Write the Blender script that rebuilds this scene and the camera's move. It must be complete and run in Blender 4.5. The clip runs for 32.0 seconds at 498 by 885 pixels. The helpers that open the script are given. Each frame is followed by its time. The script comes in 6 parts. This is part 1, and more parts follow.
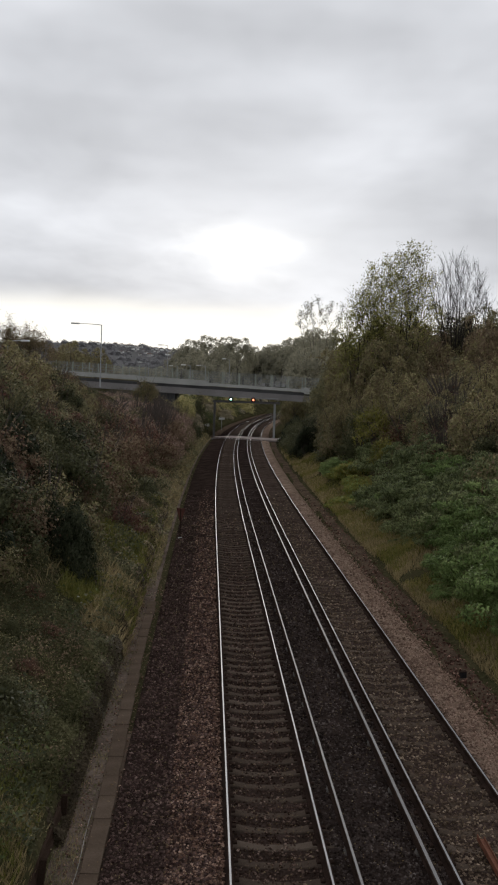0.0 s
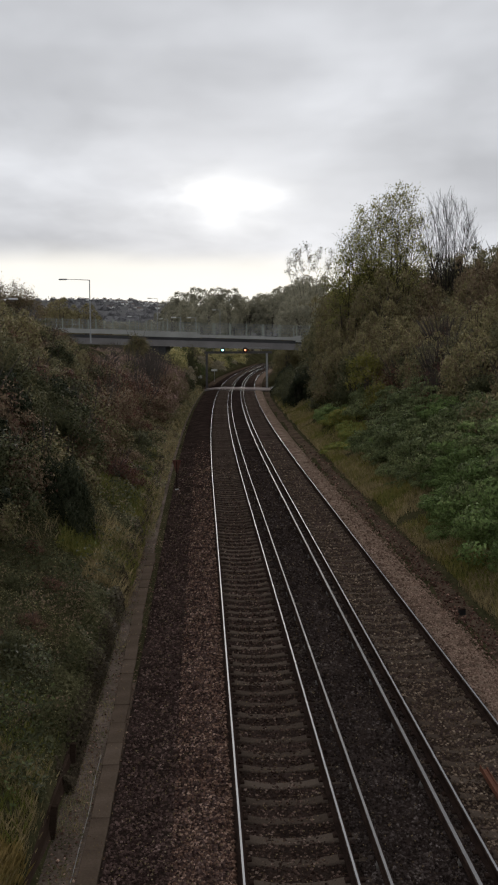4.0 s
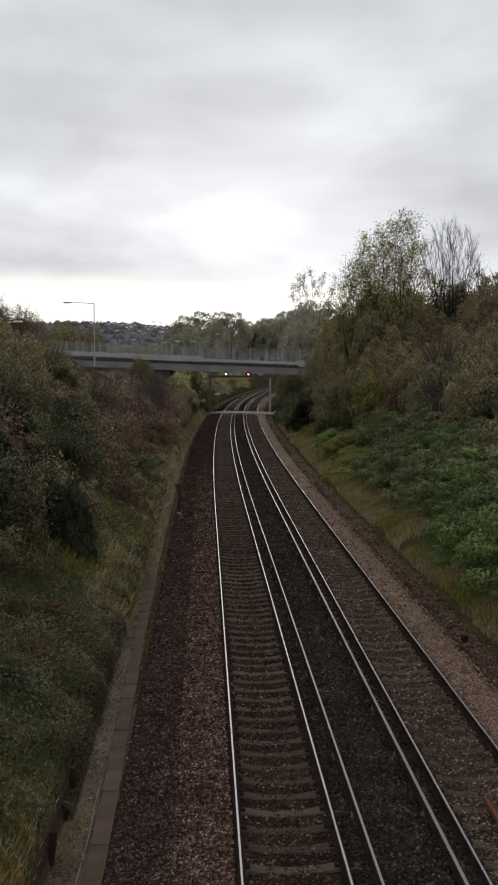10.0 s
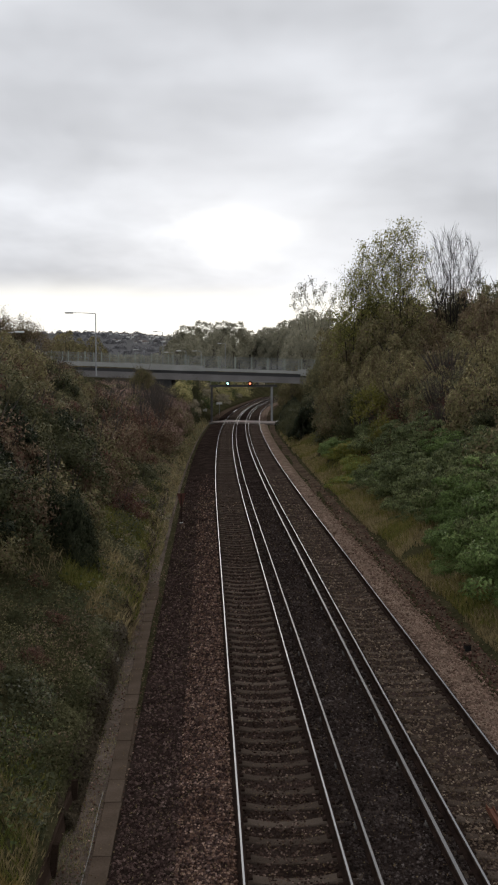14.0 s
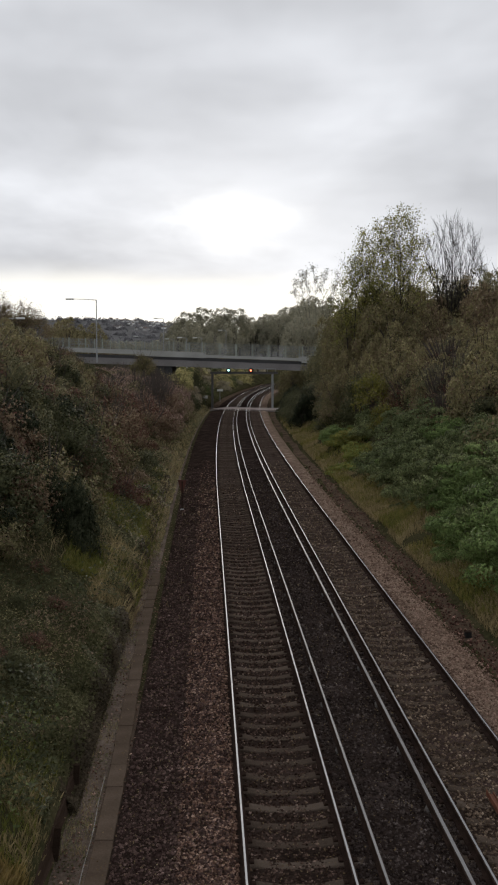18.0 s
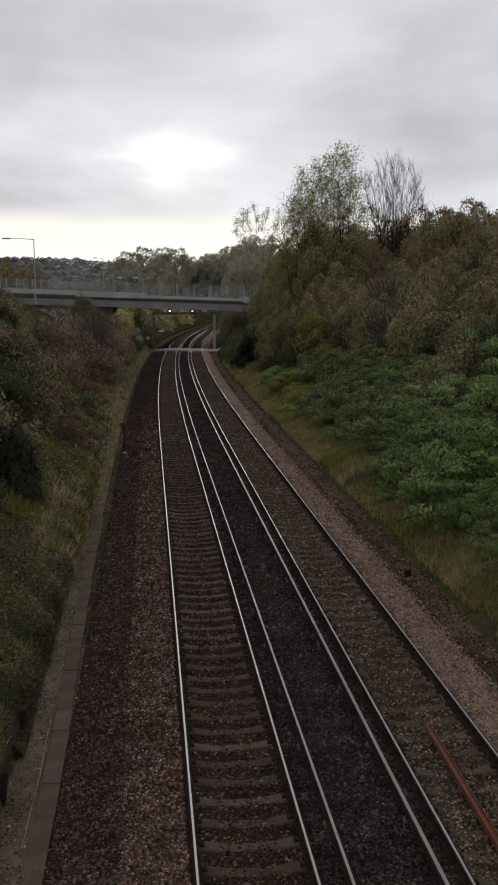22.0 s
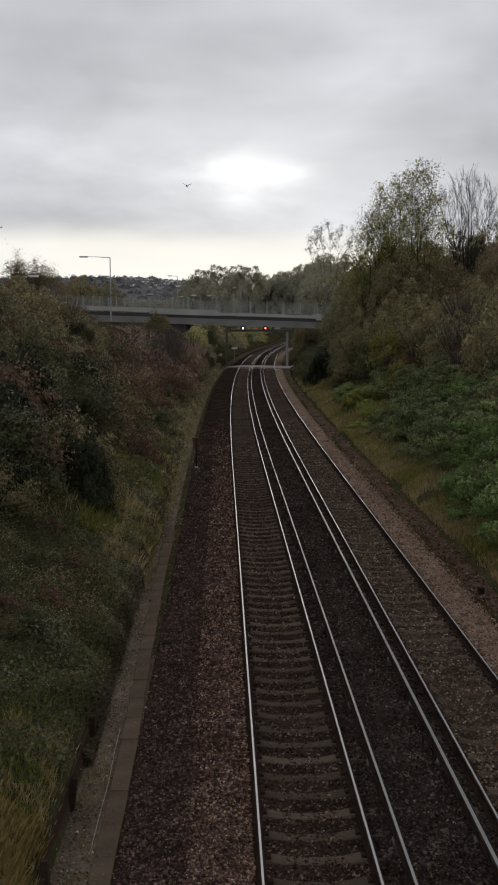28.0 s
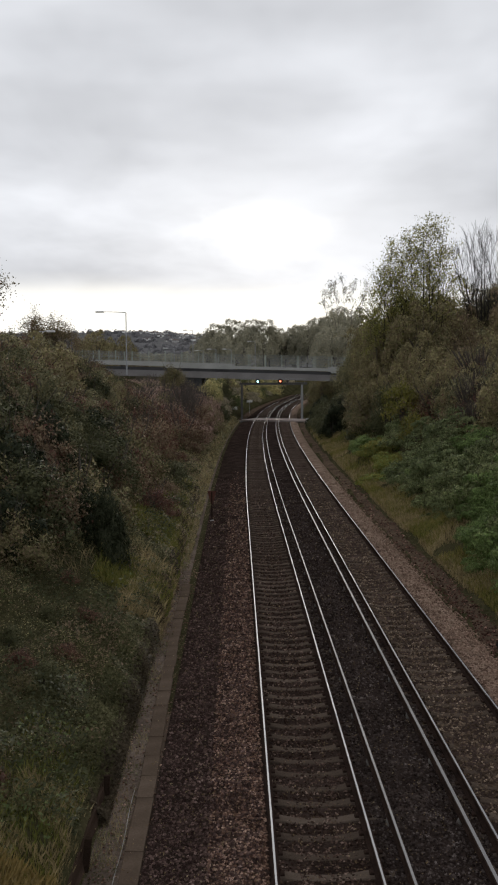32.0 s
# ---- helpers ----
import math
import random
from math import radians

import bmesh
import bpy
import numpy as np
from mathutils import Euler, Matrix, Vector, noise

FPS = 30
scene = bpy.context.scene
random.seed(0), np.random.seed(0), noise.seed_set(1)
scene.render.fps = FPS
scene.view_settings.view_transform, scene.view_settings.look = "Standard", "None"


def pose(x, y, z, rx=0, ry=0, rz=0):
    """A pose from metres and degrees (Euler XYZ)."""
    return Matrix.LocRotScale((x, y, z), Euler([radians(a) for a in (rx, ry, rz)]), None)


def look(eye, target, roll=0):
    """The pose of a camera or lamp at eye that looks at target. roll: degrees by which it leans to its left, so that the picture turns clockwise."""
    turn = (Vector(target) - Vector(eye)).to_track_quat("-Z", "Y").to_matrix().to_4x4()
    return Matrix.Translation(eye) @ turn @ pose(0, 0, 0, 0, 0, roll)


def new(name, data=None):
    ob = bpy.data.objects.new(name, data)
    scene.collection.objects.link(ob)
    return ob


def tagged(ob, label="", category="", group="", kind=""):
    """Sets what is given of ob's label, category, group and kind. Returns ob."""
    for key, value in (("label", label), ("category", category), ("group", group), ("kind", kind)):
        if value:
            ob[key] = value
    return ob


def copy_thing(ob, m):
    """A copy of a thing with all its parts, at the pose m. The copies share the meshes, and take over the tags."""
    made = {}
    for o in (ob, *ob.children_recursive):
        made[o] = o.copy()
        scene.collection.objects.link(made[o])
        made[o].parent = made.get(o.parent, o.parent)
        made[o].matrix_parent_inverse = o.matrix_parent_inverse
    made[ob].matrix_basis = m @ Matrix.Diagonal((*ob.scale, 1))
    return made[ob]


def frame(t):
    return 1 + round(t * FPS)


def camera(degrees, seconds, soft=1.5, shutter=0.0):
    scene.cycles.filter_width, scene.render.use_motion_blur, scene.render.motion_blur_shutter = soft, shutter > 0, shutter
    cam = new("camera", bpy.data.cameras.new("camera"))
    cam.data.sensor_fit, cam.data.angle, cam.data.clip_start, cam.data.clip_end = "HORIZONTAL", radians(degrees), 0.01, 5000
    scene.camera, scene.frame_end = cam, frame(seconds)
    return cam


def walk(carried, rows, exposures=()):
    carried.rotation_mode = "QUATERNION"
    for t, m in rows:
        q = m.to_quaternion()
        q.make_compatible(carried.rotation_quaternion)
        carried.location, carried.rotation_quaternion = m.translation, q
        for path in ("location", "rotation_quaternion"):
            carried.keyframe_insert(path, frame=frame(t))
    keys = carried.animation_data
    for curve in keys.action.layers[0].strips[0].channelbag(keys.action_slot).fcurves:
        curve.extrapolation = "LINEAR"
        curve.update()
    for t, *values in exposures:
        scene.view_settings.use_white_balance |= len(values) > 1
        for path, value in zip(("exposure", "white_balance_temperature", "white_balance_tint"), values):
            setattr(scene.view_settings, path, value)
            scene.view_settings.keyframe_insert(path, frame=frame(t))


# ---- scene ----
import colorsys

cam = camera(27.3, 32.0, soft=2.1)
EYE = 7.15  # above the rail tops, on a footbridge over the cutting
# seconds, sideways, up (metres from the resting eye), yaw, pitch, roll (degrees)
PATH = [
    (0, -0.031, 0.058, 0.10, -3.06, 1.95),
    (0.2, -0.029, 0.043, -0.79, -2.54, 1.30),
    (0.4, -0.035, 0.031, 0.17, -1.60, 0.77),
    (0.5, -0.037, 0.020, -2.07, -4.70, 0.11),
    (1, 0.009, -0.009, 0.17, -5.28, -1.27),
    (1.5, 0.016, -0.024, -0.02, -6.28, -0.76),
    (2, 0.023, -0.031, -0.70, -6.17, -0.37),
    (2.5, 0.029, -0.037, -0.87, -6.08, -0.07),
    (3, 0.021, -0.024, -0.42, -6.03, -0.34),
    (3.5, 0.014, -0.025, -0.27, -5.60, -0.34),
    (5.5, -0.021, -0.026, -0.30, -6.90, -0.12),
    (6, 0.020, -0.006, 0.34, -5.78, -0.55),
    (6.5, -0.014, -0.019, 0.35, -5.98, 0.12),
    (7, -0.011, -0.019, 0.51, -6.13, -0.07),
    (7.5, -0.004, -0.015, -1.43, -4.32, 0.46),
    (8, 0.018, -0.003, -0.39, -3.91, 0.28),
    (8.5, -0.005, -0.010, -0.01, -4.31, 0.41),
    (9, -0.015, -0.010, -0.17, -4.49, 0.36),
    (9.5, -0.011, -0.006, 0.02, -4.30, 0.27),
    (10, -0.018, -0.013, -0.10, -4.46, 0.21),
    (10.5, -0.013, -0.012, 0.20, -4.58, 0.27),
    (11, -0.009, -0.013, 0.18, -4.42, 0.19),
    (11.5, 0.005, -0.003, 0.14, -4.26, 0.04),
    (12, -0.002, -0.006, -0.06, -4.07, 0.10),
    (12.5, 0.003, -0.011, 0.04, -4.05, 0.05),
    (13, -0.000, -0.000, -0.00, -4.03, -0.00),
    (13.5, -0.007, -0.001, -0.02, -4.08, 0.05),
    (14, 0.005, -0.005, 0.02, -3.95, -0.07),
    (14.5, 0.005, -0.000, 0.03, -3.59, -0.10),
    (16.5, -0.017, -0.021, -0.04, -4.60, -0.02),
    (17, -0.019, -0.017, 0.04, -4.72, 0.10),
    (17.5, -0.017, -0.014, 0.10, -4.56, 0.06),
    (18, -0.028, -0.019, 0.04, -4.67, 0.08),
    (18.5, -0.028, -0.009, -0.00, -4.75, 0.08),
    (19, -0.012, -0.011, 0.06, -4.80, -0.03),
    (19.5, -0.004, -0.012, 0.11, -4.71, -0.02),
    (20, -0.003, 0.009, 0.21, -4.47, -0.03),
    (20.2, -0.002, 0.007, -0.32, -3.75, 0.29),
    (20.3, 0.006, 0.013, 1.77, -3.39, -2.24),
    (20.4, 0.006, 0.023, 6.83, 0.39, -2.96),
    (20.5, 0.006, 0.030, 5.05, 0.30, -3.83),
    (20.7, 0.003, 0.035, 0.93, -3.19, -1.30),
    (20.9, -0.001, 0.040, -1.24, -4.31, 2.01),
    (21, -0.007, 0.045, 3.41, -5.23, -3.64),
    (21.1, -0.015, 0.050, 2.09, 0.72, -5.03),
    (21.2, -0.029, 0.060, 0.38, 1.57, -1.97),
    (21.3, -0.033, 0.072, -1.46, -1.21, -0.94),
    (21.5, -0.054, 0.063, -2.92, -7.23, -0.10),
    (22, -0.007, 0.069, -3.17, -8.00, -0.10),
    (22.5, -0.013, 0.058, -0.92, -10.01, 0.23),
    (23, 0.025, 0.068, -0.94, -8.90, -0.24),
    (23.5, 0.036, 0.079, 0.28, -8.18, -1.07),
    (24, 0.054, 0.085, 0.89, -7.42, -1.44),
    (24.5, 0.051, 0.064, 1.51, -7.47, -0.99),
    (24.8, 0.026, 0.051, 5.30, -7.85, -1.65),
    (25, 0.013, 0.043, 5.02, -7.15, -1.30),
    (25.1, 0.015, 0.033, 3.16, -6.50, -0.93),
    (25.3, 0.014, 0.024, -0.43, -6.05, 1.36),
    (25.5, 0.009, 0.016, -0.27, -6.09, 0.25),
    (27.5, 0.021, -0.049, 0.35, -7.80, 0.20),
    (28, 0.012, -0.045, 0.88, -7.00, -0.10),
    (28.2, 0.013, -0.031, 0.74, -6.41, -0.18),
    (28.5, 0.016, -0.024, 1.01, -5.08, -1.77),
    (28.7, 0.017, -0.024, 1.78, -5.04, -1.71),
    (28.9, 0.020, -0.033, 2.94, -4.00, -1.55),
    (29, 0.024, -0.051, 2.52, -5.03, -0.93),
    (29.1, 0.019, -0.045, 1.23, -5.14, 0.52),
    (29.2, 0.015, -0.045, 0.99, -6.73, 0.25),
    (29.5, 0.014, -0.061, 1.15, -6.28, -0.48),
    (30, 0.026, -0.047, 1.72, -5.34, -0.95),
    (30.5, 0.020, -0.052, 1.71, -5.53, -0.87),
    (31, 0.027, -0.061, 1.85, -6.28, -0.81),
    (31.5, 0.037, -0.045, 2.19, -5.85, -0.99),
    (32, 0.007, -0.032, 1.72, -4.05, -0.42),
]
EXPOSURE = [(0.0, 0.0), (1.0, -0.05), (2.0, -0.14), (3.0, -0.13), (6.0, -0.04), (7.0, 0.0), (8.0, 0.08), (13.0, 0.07), (17.0, 0.03), (20.0, 0.05), (21.0, -0.08), (22.0, -0.1), (23.0, 0.1), (24.0, 0.06), (25.0, -0.25), (28.0, -0.2), (29.0, -0.05), (30.0, 0.05), (32.0, 0.1)]
walk(cam, [(t, pose(ex, 0, EYE + ez, 90 + tilt, 0, yaw) @ pose(0, 0, 0, 0, 0, roll)) for t, ex, ez, yaw, tilt, roll in PATH], EXPOSURE)

# ---- light: an overcast sky with the low sun glowing through it ----
SUN_AZ, SUN_EL = -0.8, 7.6  # degrees right of +y, above the horizon


def make_world():
    w = bpy.data.worlds.new("overcast_sky")
    scene.world = w
    w.use_nodes = True
    nt = w.node_tree
    nt.nodes.clear()
    N, L = nt.nodes.new, nt.links.new

    def math_node(op, a, b=None, clamp=False):
        n = N("ShaderNodeMath")
        n.operation, n.use_clamp = op, clamp
        for k, v in enumerate((a, b)):
            if v is None:
                continue
            if isinstance(v, (int, float)):
                n.inputs[k].default_value = v
            else:
                L(v, n.inputs[k])
        return n.outputs[0]

    tc = N("ShaderNodeTexCoord")
    sep = N("ShaderNodeSeparateXYZ")
    L(tc.outputs["Generated"], sep.inputs[0])
    x, y, z = sep.outputs
    up = math_node("MAXIMUM", z, 0.0)
    den = math_node("ADD", up, 0.20)
    comb = N("ShaderNodeCombineXYZ")
    L(math_node("DIVIDE", x, den), comb.inputs[0])
    L(math_node("DIVIDE", y, den), comb.inputs[1])

    def cloud(scale, detail, rough, seed, stretch):
        mp = N("ShaderNodeMapping")
        mp.inputs["Scale"].default_value = (1.0, stretch, 1.0)
        mp.inputs["Location"].default_value = (seed, seed * 0.37, 0)
        L(comb.outputs[0], mp.inputs[0])
        n = N("ShaderNodeTexNoise")
        n.inputs["Scale"].default_value, n.inputs["Detail"].default_value = scale, detail
        n.inputs["Roughness"].default_value, n.inputs["Distortion"].default_value = rough, 0.25
        L(mp.outputs[0], n.inputs["Vector"])
        return n.outputs["Fac"]

    big, small = cloud(1.7, 4, 0.5, 3.1, 0.8), cloud(5.0, 3, 0.5, 7.7, 0.7)
    mixed = math_node("ADD", math_node("MULTIPLY", big, 0.82), math_node("MULTIPLY", small, 0.18))
    ramp = N("ShaderNodeValToRGB")
    ramp.color_ramp.elements[0].position, ramp.color_ramp.elements[0].color = 0.34, (0.565, 0.580, 0.616, 1)
    ramp.color_ramp.elements[1].position, ramp.color_ramp.elements[1].color = 0.66, (0.80, 0.82, 0.866, 1)
    L(mixed, ramp.inputs[0])
    # long grey bands low in the sky
    flat = N("ShaderNodeCombineXYZ")
    L(math_node("MULTIPLY", x, 2.2), flat.inputs[0])
    L(math_node("MULTIPLY", z, 13.0), flat.inputs[1])
    L(y, flat.inputs[2])
    bn = N("ShaderNodeTexNoise")
    bn.inputs["Scale"].default_value, bn.inputs["Detail"].default_value, bn.inputs["Roughness"].default_value = 1.0, 3, 0.45
    L(flat.outputs[0], bn.inputs["Vector"])
    br = N("ShaderNodeMapRange")
    br.interpolation_type = "SMOOTHSTEP"
    for k, v in (("From Min", 0.38), ("From Max", 0.62), ("To Min", 0.93), ("To Max", 1.06)):
        br.inputs[k].default_value = v
    L(bn.outputs["Fac"], br.inputs["Value"])
    banded = N("ShaderNodeVectorMath")
    banded.operation = "SCALE"
    L(ramp.outputs[0], banded.inputs[0]); L(br.outputs["Result"], banded.inputs["Scale"])
    # glow of the veiled sun
    a, e = radians(SUN_AZ), radians(SUN_EL)
    dot = N("ShaderNodeVectorMath")
    dot.operation = "DOT_PRODUCT"
    L(tc.outputs["Generated"], dot.inputs[0])
    dot.inputs[1].default_value = (math.sin(a) * math.cos(e), math.cos(a) * math.cos(e), math.sin(e))
    def bump(u, v, au, av, du, dv):
        """A soft oval of light round a direction."""
        p = math_node("POWER", math_node("DIVIDE", math_node("SUBTRACT", u, au), du), 2.0)
        q = math_node("POWER", math_node("DIVIDE", math_node("SUBTRACT", v, av), dv), 2.0)
        return math_node("POWER", 2.718, math_node("MULTIPLY", math_node("ADD", p, q), -1.0))

    ahead = math_node("GREATER_THAN", y, 0.0)
    xn = math_node("ADD", x, math_node("MULTIPLY", math_node("SUBTRACT", small, 0.5), 0.10))
    zn = math_node("ADD", z, math_node("MULTIPLY", math_node("SUBTRACT", big, 0.5), 0.07))
    lobe = math_node("MULTIPLY", bump(xn, zn, math.sin(a), math.sin(e), 0.042, 0.026), ahead)
    wide = math_node("MULTIPLY", bump(xn, zn, math.sin(a) + 0.01, math.sin(e) - 0.015, 0.14, 0.07), ahead)
    glow = math_node("ADD", math_node("MULTIPLY", lobe, 0.46), math_node("MULTIPLY", wide, 0.15))
    # clear pale band low over the land ahead
    edge = N("ShaderNodeMapRange")
    edge.interpolation_type = "SMOOTHSTEP"
    for k, v in (("From Min", 0.10), ("From Max", 0.045), ("To Min", 0.0), ("To Max", 1.0)):
        edge.inputs[k].default_value = v
    L(math_node("ADD", up, math_node("MULTIPLY", math_node("SUBTRACT", bn.outputs["Fac"], 0.5), 0.10)), edge.inputs["Value"])
    low = math_node("MULTIPLY", edge.outputs["Result"], math_node("POWER", math_node("MAXIMUM", dot.outputs["Value"], 0.0), 4.0))
    warm = N("ShaderNodeMix")
    warm.data_type = "RGBA"
    warm.blend_type = "ADD"
    warm.inputs["Factor"].default_value = 1.0
    g = N("ShaderNodeCombineColor")
    L(glow, g.inputs[0]); L(math_node("MULTIPLY", glow, 0.99), g.inputs[1]); L(math_node("MULTIPLY", glow, 0.95), g.inputs[2])
    L(banded.outputs[0], warm.inputs["A"]); L(g.outputs[0], warm.inputs["B"])
    warm2 = N("ShaderNodeMix")
    warm2.data_type = "RGBA"
    L(math_node("MULTIPLY", low, 0.9), warm2.inputs["Factor"])
    L(warm.outputs["Result"], warm2.inputs["A"])
    warm2.inputs["B"].default_value = (1.22, 1.19, 1.10, 1)
    bg = N("ShaderNodeBackground")
    L(warm2.outputs["Result"], bg.inputs["Color"])
    # the overcast thins towards the sun and thickens smoothly away from it
    rng = N("ShaderNodeMapRange")
    rng.interpolation_type = "SMOOTHSTEP"
    for k, v in (("From Min", -0.7), ("From Max", 0.95), ("To Min", 0.8), ("To Max", 1.0)):
        rng.inputs[k].default_value = v
    L(dot.outputs["Value"], rng.inputs["Value"])
    L(rng.outputs["Result"], bg.inputs["Strength"])
    sky = N("ShaderNodeTexSky")
    sky.sky_type, sky.sun_disc = "NISHITA", False
    sky.sun_elevation, sky.sun_rotation = radians(SUN_EL), radians(SUN_AZ)
    bg2 = N("ShaderNodeBackground")
    L(sky.outputs[0], bg2.inputs["Color"])
    bg2.inputs["Strength"].default_value = 0.05
    mix = N("ShaderNodeMixShader")
    mix.inputs[0].default_value = 0.015
    L(bg.outputs[0], mix.inputs[1]); L(bg2.outputs[0], mix.inputs[2])
    out = N("ShaderNodeOutputWorld")
    L(mix.outputs[0], out.inputs[0])


make_world()
sun = new("sun", bpy.data.lights.new("sun", "SUN"))
sun.data.energy, sun.data.angle, sun.data.color = 0.5, radians(12), (1.0, 0.95, 0.86)
sun.matrix_world = look((0, 0, 60), (-60 * math.sin(radians(SUN_AZ)), -60 * math.cos(radians(SUN_AZ)), 60 - 60 * math.tan(radians(SUN_EL + 4))))

# ---- materials ----
def material(name, stops, scale=4.0, fine=40.0, rough=0.85, metal=0.0, bump=0.3, dist=0.02, island=0.0, objrand=0.0, stretch=(1, 1, 1), spec=0.3, translucent=0.0, tint=0.0):
    """Noise at two scales through a colour ramp, with bump; island and objrand shift the tone piece by piece."""
    m = bpy.data.materials.new(name)
    m.use_nodes = True
    nt = m.node_tree
    N, L = nt.nodes.new, nt.links.new
    b = nt.nodes["Principled BSDF"]
    tc = N("ShaderNodeTexCoord")
    mp = N("ShaderNodeMapping")
    mp.inputs["Scale"].default_value = stretch
    L(tc.outputs["Object"], mp.inputs[0])
    n1, n2 = N("ShaderNodeTexNoise"), N("ShaderNodeTexNoise")
    n1.inputs["Scale"].default_value, n1.inputs["Detail"].default_value = scale, 4
    n2.inputs["Scale"].default_value, n2.inputs["Detail"].default_value = fine, 3
    L(mp.outputs[0], n1.inputs["Vector"]); L(mp.outputs[0], n2.inputs["Vector"])
    add = N("ShaderNodeMix")
    add.data_type = "FLOAT"
    add.inputs["Factor"].default_value = 0.45
    L(n1.outputs["Fac"], add.inputs["A"]); L(n2.outputs["Fac"], add.inputs["B"])
    val = add.outputs["Result"]
    for amount, node, sock in ((island, "ShaderNodeNewGeometry", "Random Per Island"), (objrand, "ShaderNodeObjectInfo", "Random")):
        if amount:
            src = N(node)
            ma = N("ShaderNodeMath")
            ma.operation = "MULTIPLY_ADD"
            ma.inputs[1].default_value, ma.inputs[2].default_value = amount, -amount / 2
            L(src.outputs[sock], ma.inputs[0])
            s = N("ShaderNodeMath")
            s.operation = "ADD"
            L(val, s.inputs[0]); L(ma.outputs[0], s.inputs[1])
            val = s.outputs[0]
    ramp = N("ShaderNodeValToRGB")
    cr = ramp.color_ramp
    while len(cr.elements) < len(stops):
        cr.elements.new(0.5)
    for el, (pos, col) in zip(cr.elements, stops):
        el.position, el.color = pos, (*col, 1)
    L(val, ramp.inputs[0])
    L(ramp.outputs[0], b.inputs["Base Color"])
    b.inputs["Roughness"].default_value, b.inputs["Metallic"].default_value = rough, metal
    b.inputs["Specular IOR Level"].default_value = spec
    if tint:
        b.inputs["Specular Tint"].default_value = (tint, tint, tint, 1)
    if spec <= 0.05:  # dry rough surfaces without any sheen
        d = N("ShaderNodeBsdfDiffuse")
        L(ramp.outputs[0], d.inputs["Color"])
        d.inputs["Roughness"].default_value = 0.8
        L(d.outputs[0], nt.nodes["Material Output"].inputs[0])
        b = d
    if bump:
        bn = N("ShaderNodeBump")
        bn.inputs["Strength"].default_value, bn.inputs["Distance"].default_value = bump, dist
        L(n2.outputs["Fac"], bn.inputs["Height"])
        L(bn.outputs[0], b.inputs["Normal"])
    if translucent:
        tr = N("ShaderNodeBsdfTranslucent")
        L(ramp.outputs[0], tr.inputs["Color"])
        mx = N("ShaderNodeMixShader")
        mx.inputs[0].default_value = translucent
        out = nt.nodes["Material Output"]
        L(b.outputs[0], mx.inputs[1]); L(tr.outputs[0], mx.inputs[2]); L(mx.outputs[0], out.inputs[0])
    return m


def leafy(name, cols, translucent=0.25):
    """Leaf colours that change from leaf to leaf and from bush to bush."""
    k = len(cols) - 1
    return material(name, [(0.22 + 0.56 * i / k, c) for i, c in enumerate(cols)], scale=0.5, fine=9, rough=0.6, bump=0, island=0.32, objrand=0.16, spec=0.06, translucent=translucent)


M = {}
M["soil"] = material("rough_bank_soil", [(0.3, (0.027, 0.025, 0.014)), (0.45, (0.048, 0.046, 0.022)), (0.58, (0.078, 0.067, 0.035)), (0.7, (0.045, 0.052, 0.019))], 0.35, 7, bump=0.8, dist=0.12, spec=0.04)
M["ballast"] = material("brown_ballast", [(0.33, (0.024, 0.016, 0.013)), (0.5, (0.056, 0.039, 0.032)), (0.66, (0.106, 0.071, 0.061))], 1.2, 22, bump=1.0, dist=0.05, spec=0.04)
M["ballast_bed"] = material("dark_brown_track_bed", [(0.33, (0.016, 0.011, 0.009)), (0.5, (0.036, 0.025, 0.020)), (0.66, (0.070, 0.047, 0.040))], 1.2, 22, bump=1.0, dist=0.05, spec=0.04)
M["ballast_dark"] = material("oily_dark_ballast", [(0.33, (0.015, 0.011, 0.009)), (0.5, (0.038, 0.027, 0.023)), (0.68, (0.077, 0.057, 0.048))], 1.2, 22, bump=1.0, dist=0.05, spec=0.04)
M["ballast_tan"] = material("clean_tan_ballast", [(0.33, (0.117, 0.079, 0.057)), (0.5, (0.251, 0.178, 0.133)), (0.66, (0.411, 0.307, 0.237))], 1.2, 22, bump=1.0, dist=0.05, spec=0.04)
M["stone"] = material("brown_stone", [(0.22, (0.036, 0.018, 0.014)), (0.48, (0.099, 0.053, 0.041)), (0.70, (0.208, 0.116, 0.089)), (0.84, (0.496, 0.319, 0.254))], 3, 60, bump=0.2, island=0.55, spec=0.04)
M["stone_dark"] = material("dark_stone", [(0.25, (0.033, 0.020, 0.018)), (0.5, (0.086, 0.055, 0.047)), (0.75, (0.173, 0.114, 0.098)), (0.88, (0.428, 0.306, 0.264))], 3, 60, bump=0.2, island=0.5, spec=0.04)
M["stone_tan"] = material("tan_stone", [(0.25, (0.135, 0.087, 0.064)), (0.5, (0.269, 0.180, 0.137)), (0.75, (0.446, 0.318, 0.243))], 3, 60, bump=0.2, island=0.5, spec=0.04)
M["cess"] = material("cess_dirt", [(0.33, (0.053, 0.037, 0.026)), (0.5, (0.099, 0.070, 0.050)), (0.66, (0.165, 0.121, 0.085))], 0.9, 15, bump=0.7, dist=0.05, spec=0.04)
M["cess_pale"] = material("pale_trodden_dirt", [(0.33, (0.085, 0.064, 0.050)), (0.5, (0.150, 0.114, 0.090)), (0.66, (0.230, 0.180, 0.145))], 0.9, 15, bump=0.7, dist=0.05, spec=0.04)
M["sleeper"] = material("weathered_concrete_sleeper", [(0.3, (0.052, 0.038, 0.029)), (0.5, (0.088, 0.066, 0.051)), (0.7, (0.135, 0.104, 0.082))], 2.5, 45, bump=0.3, objrand=0.22, spec=0.04)
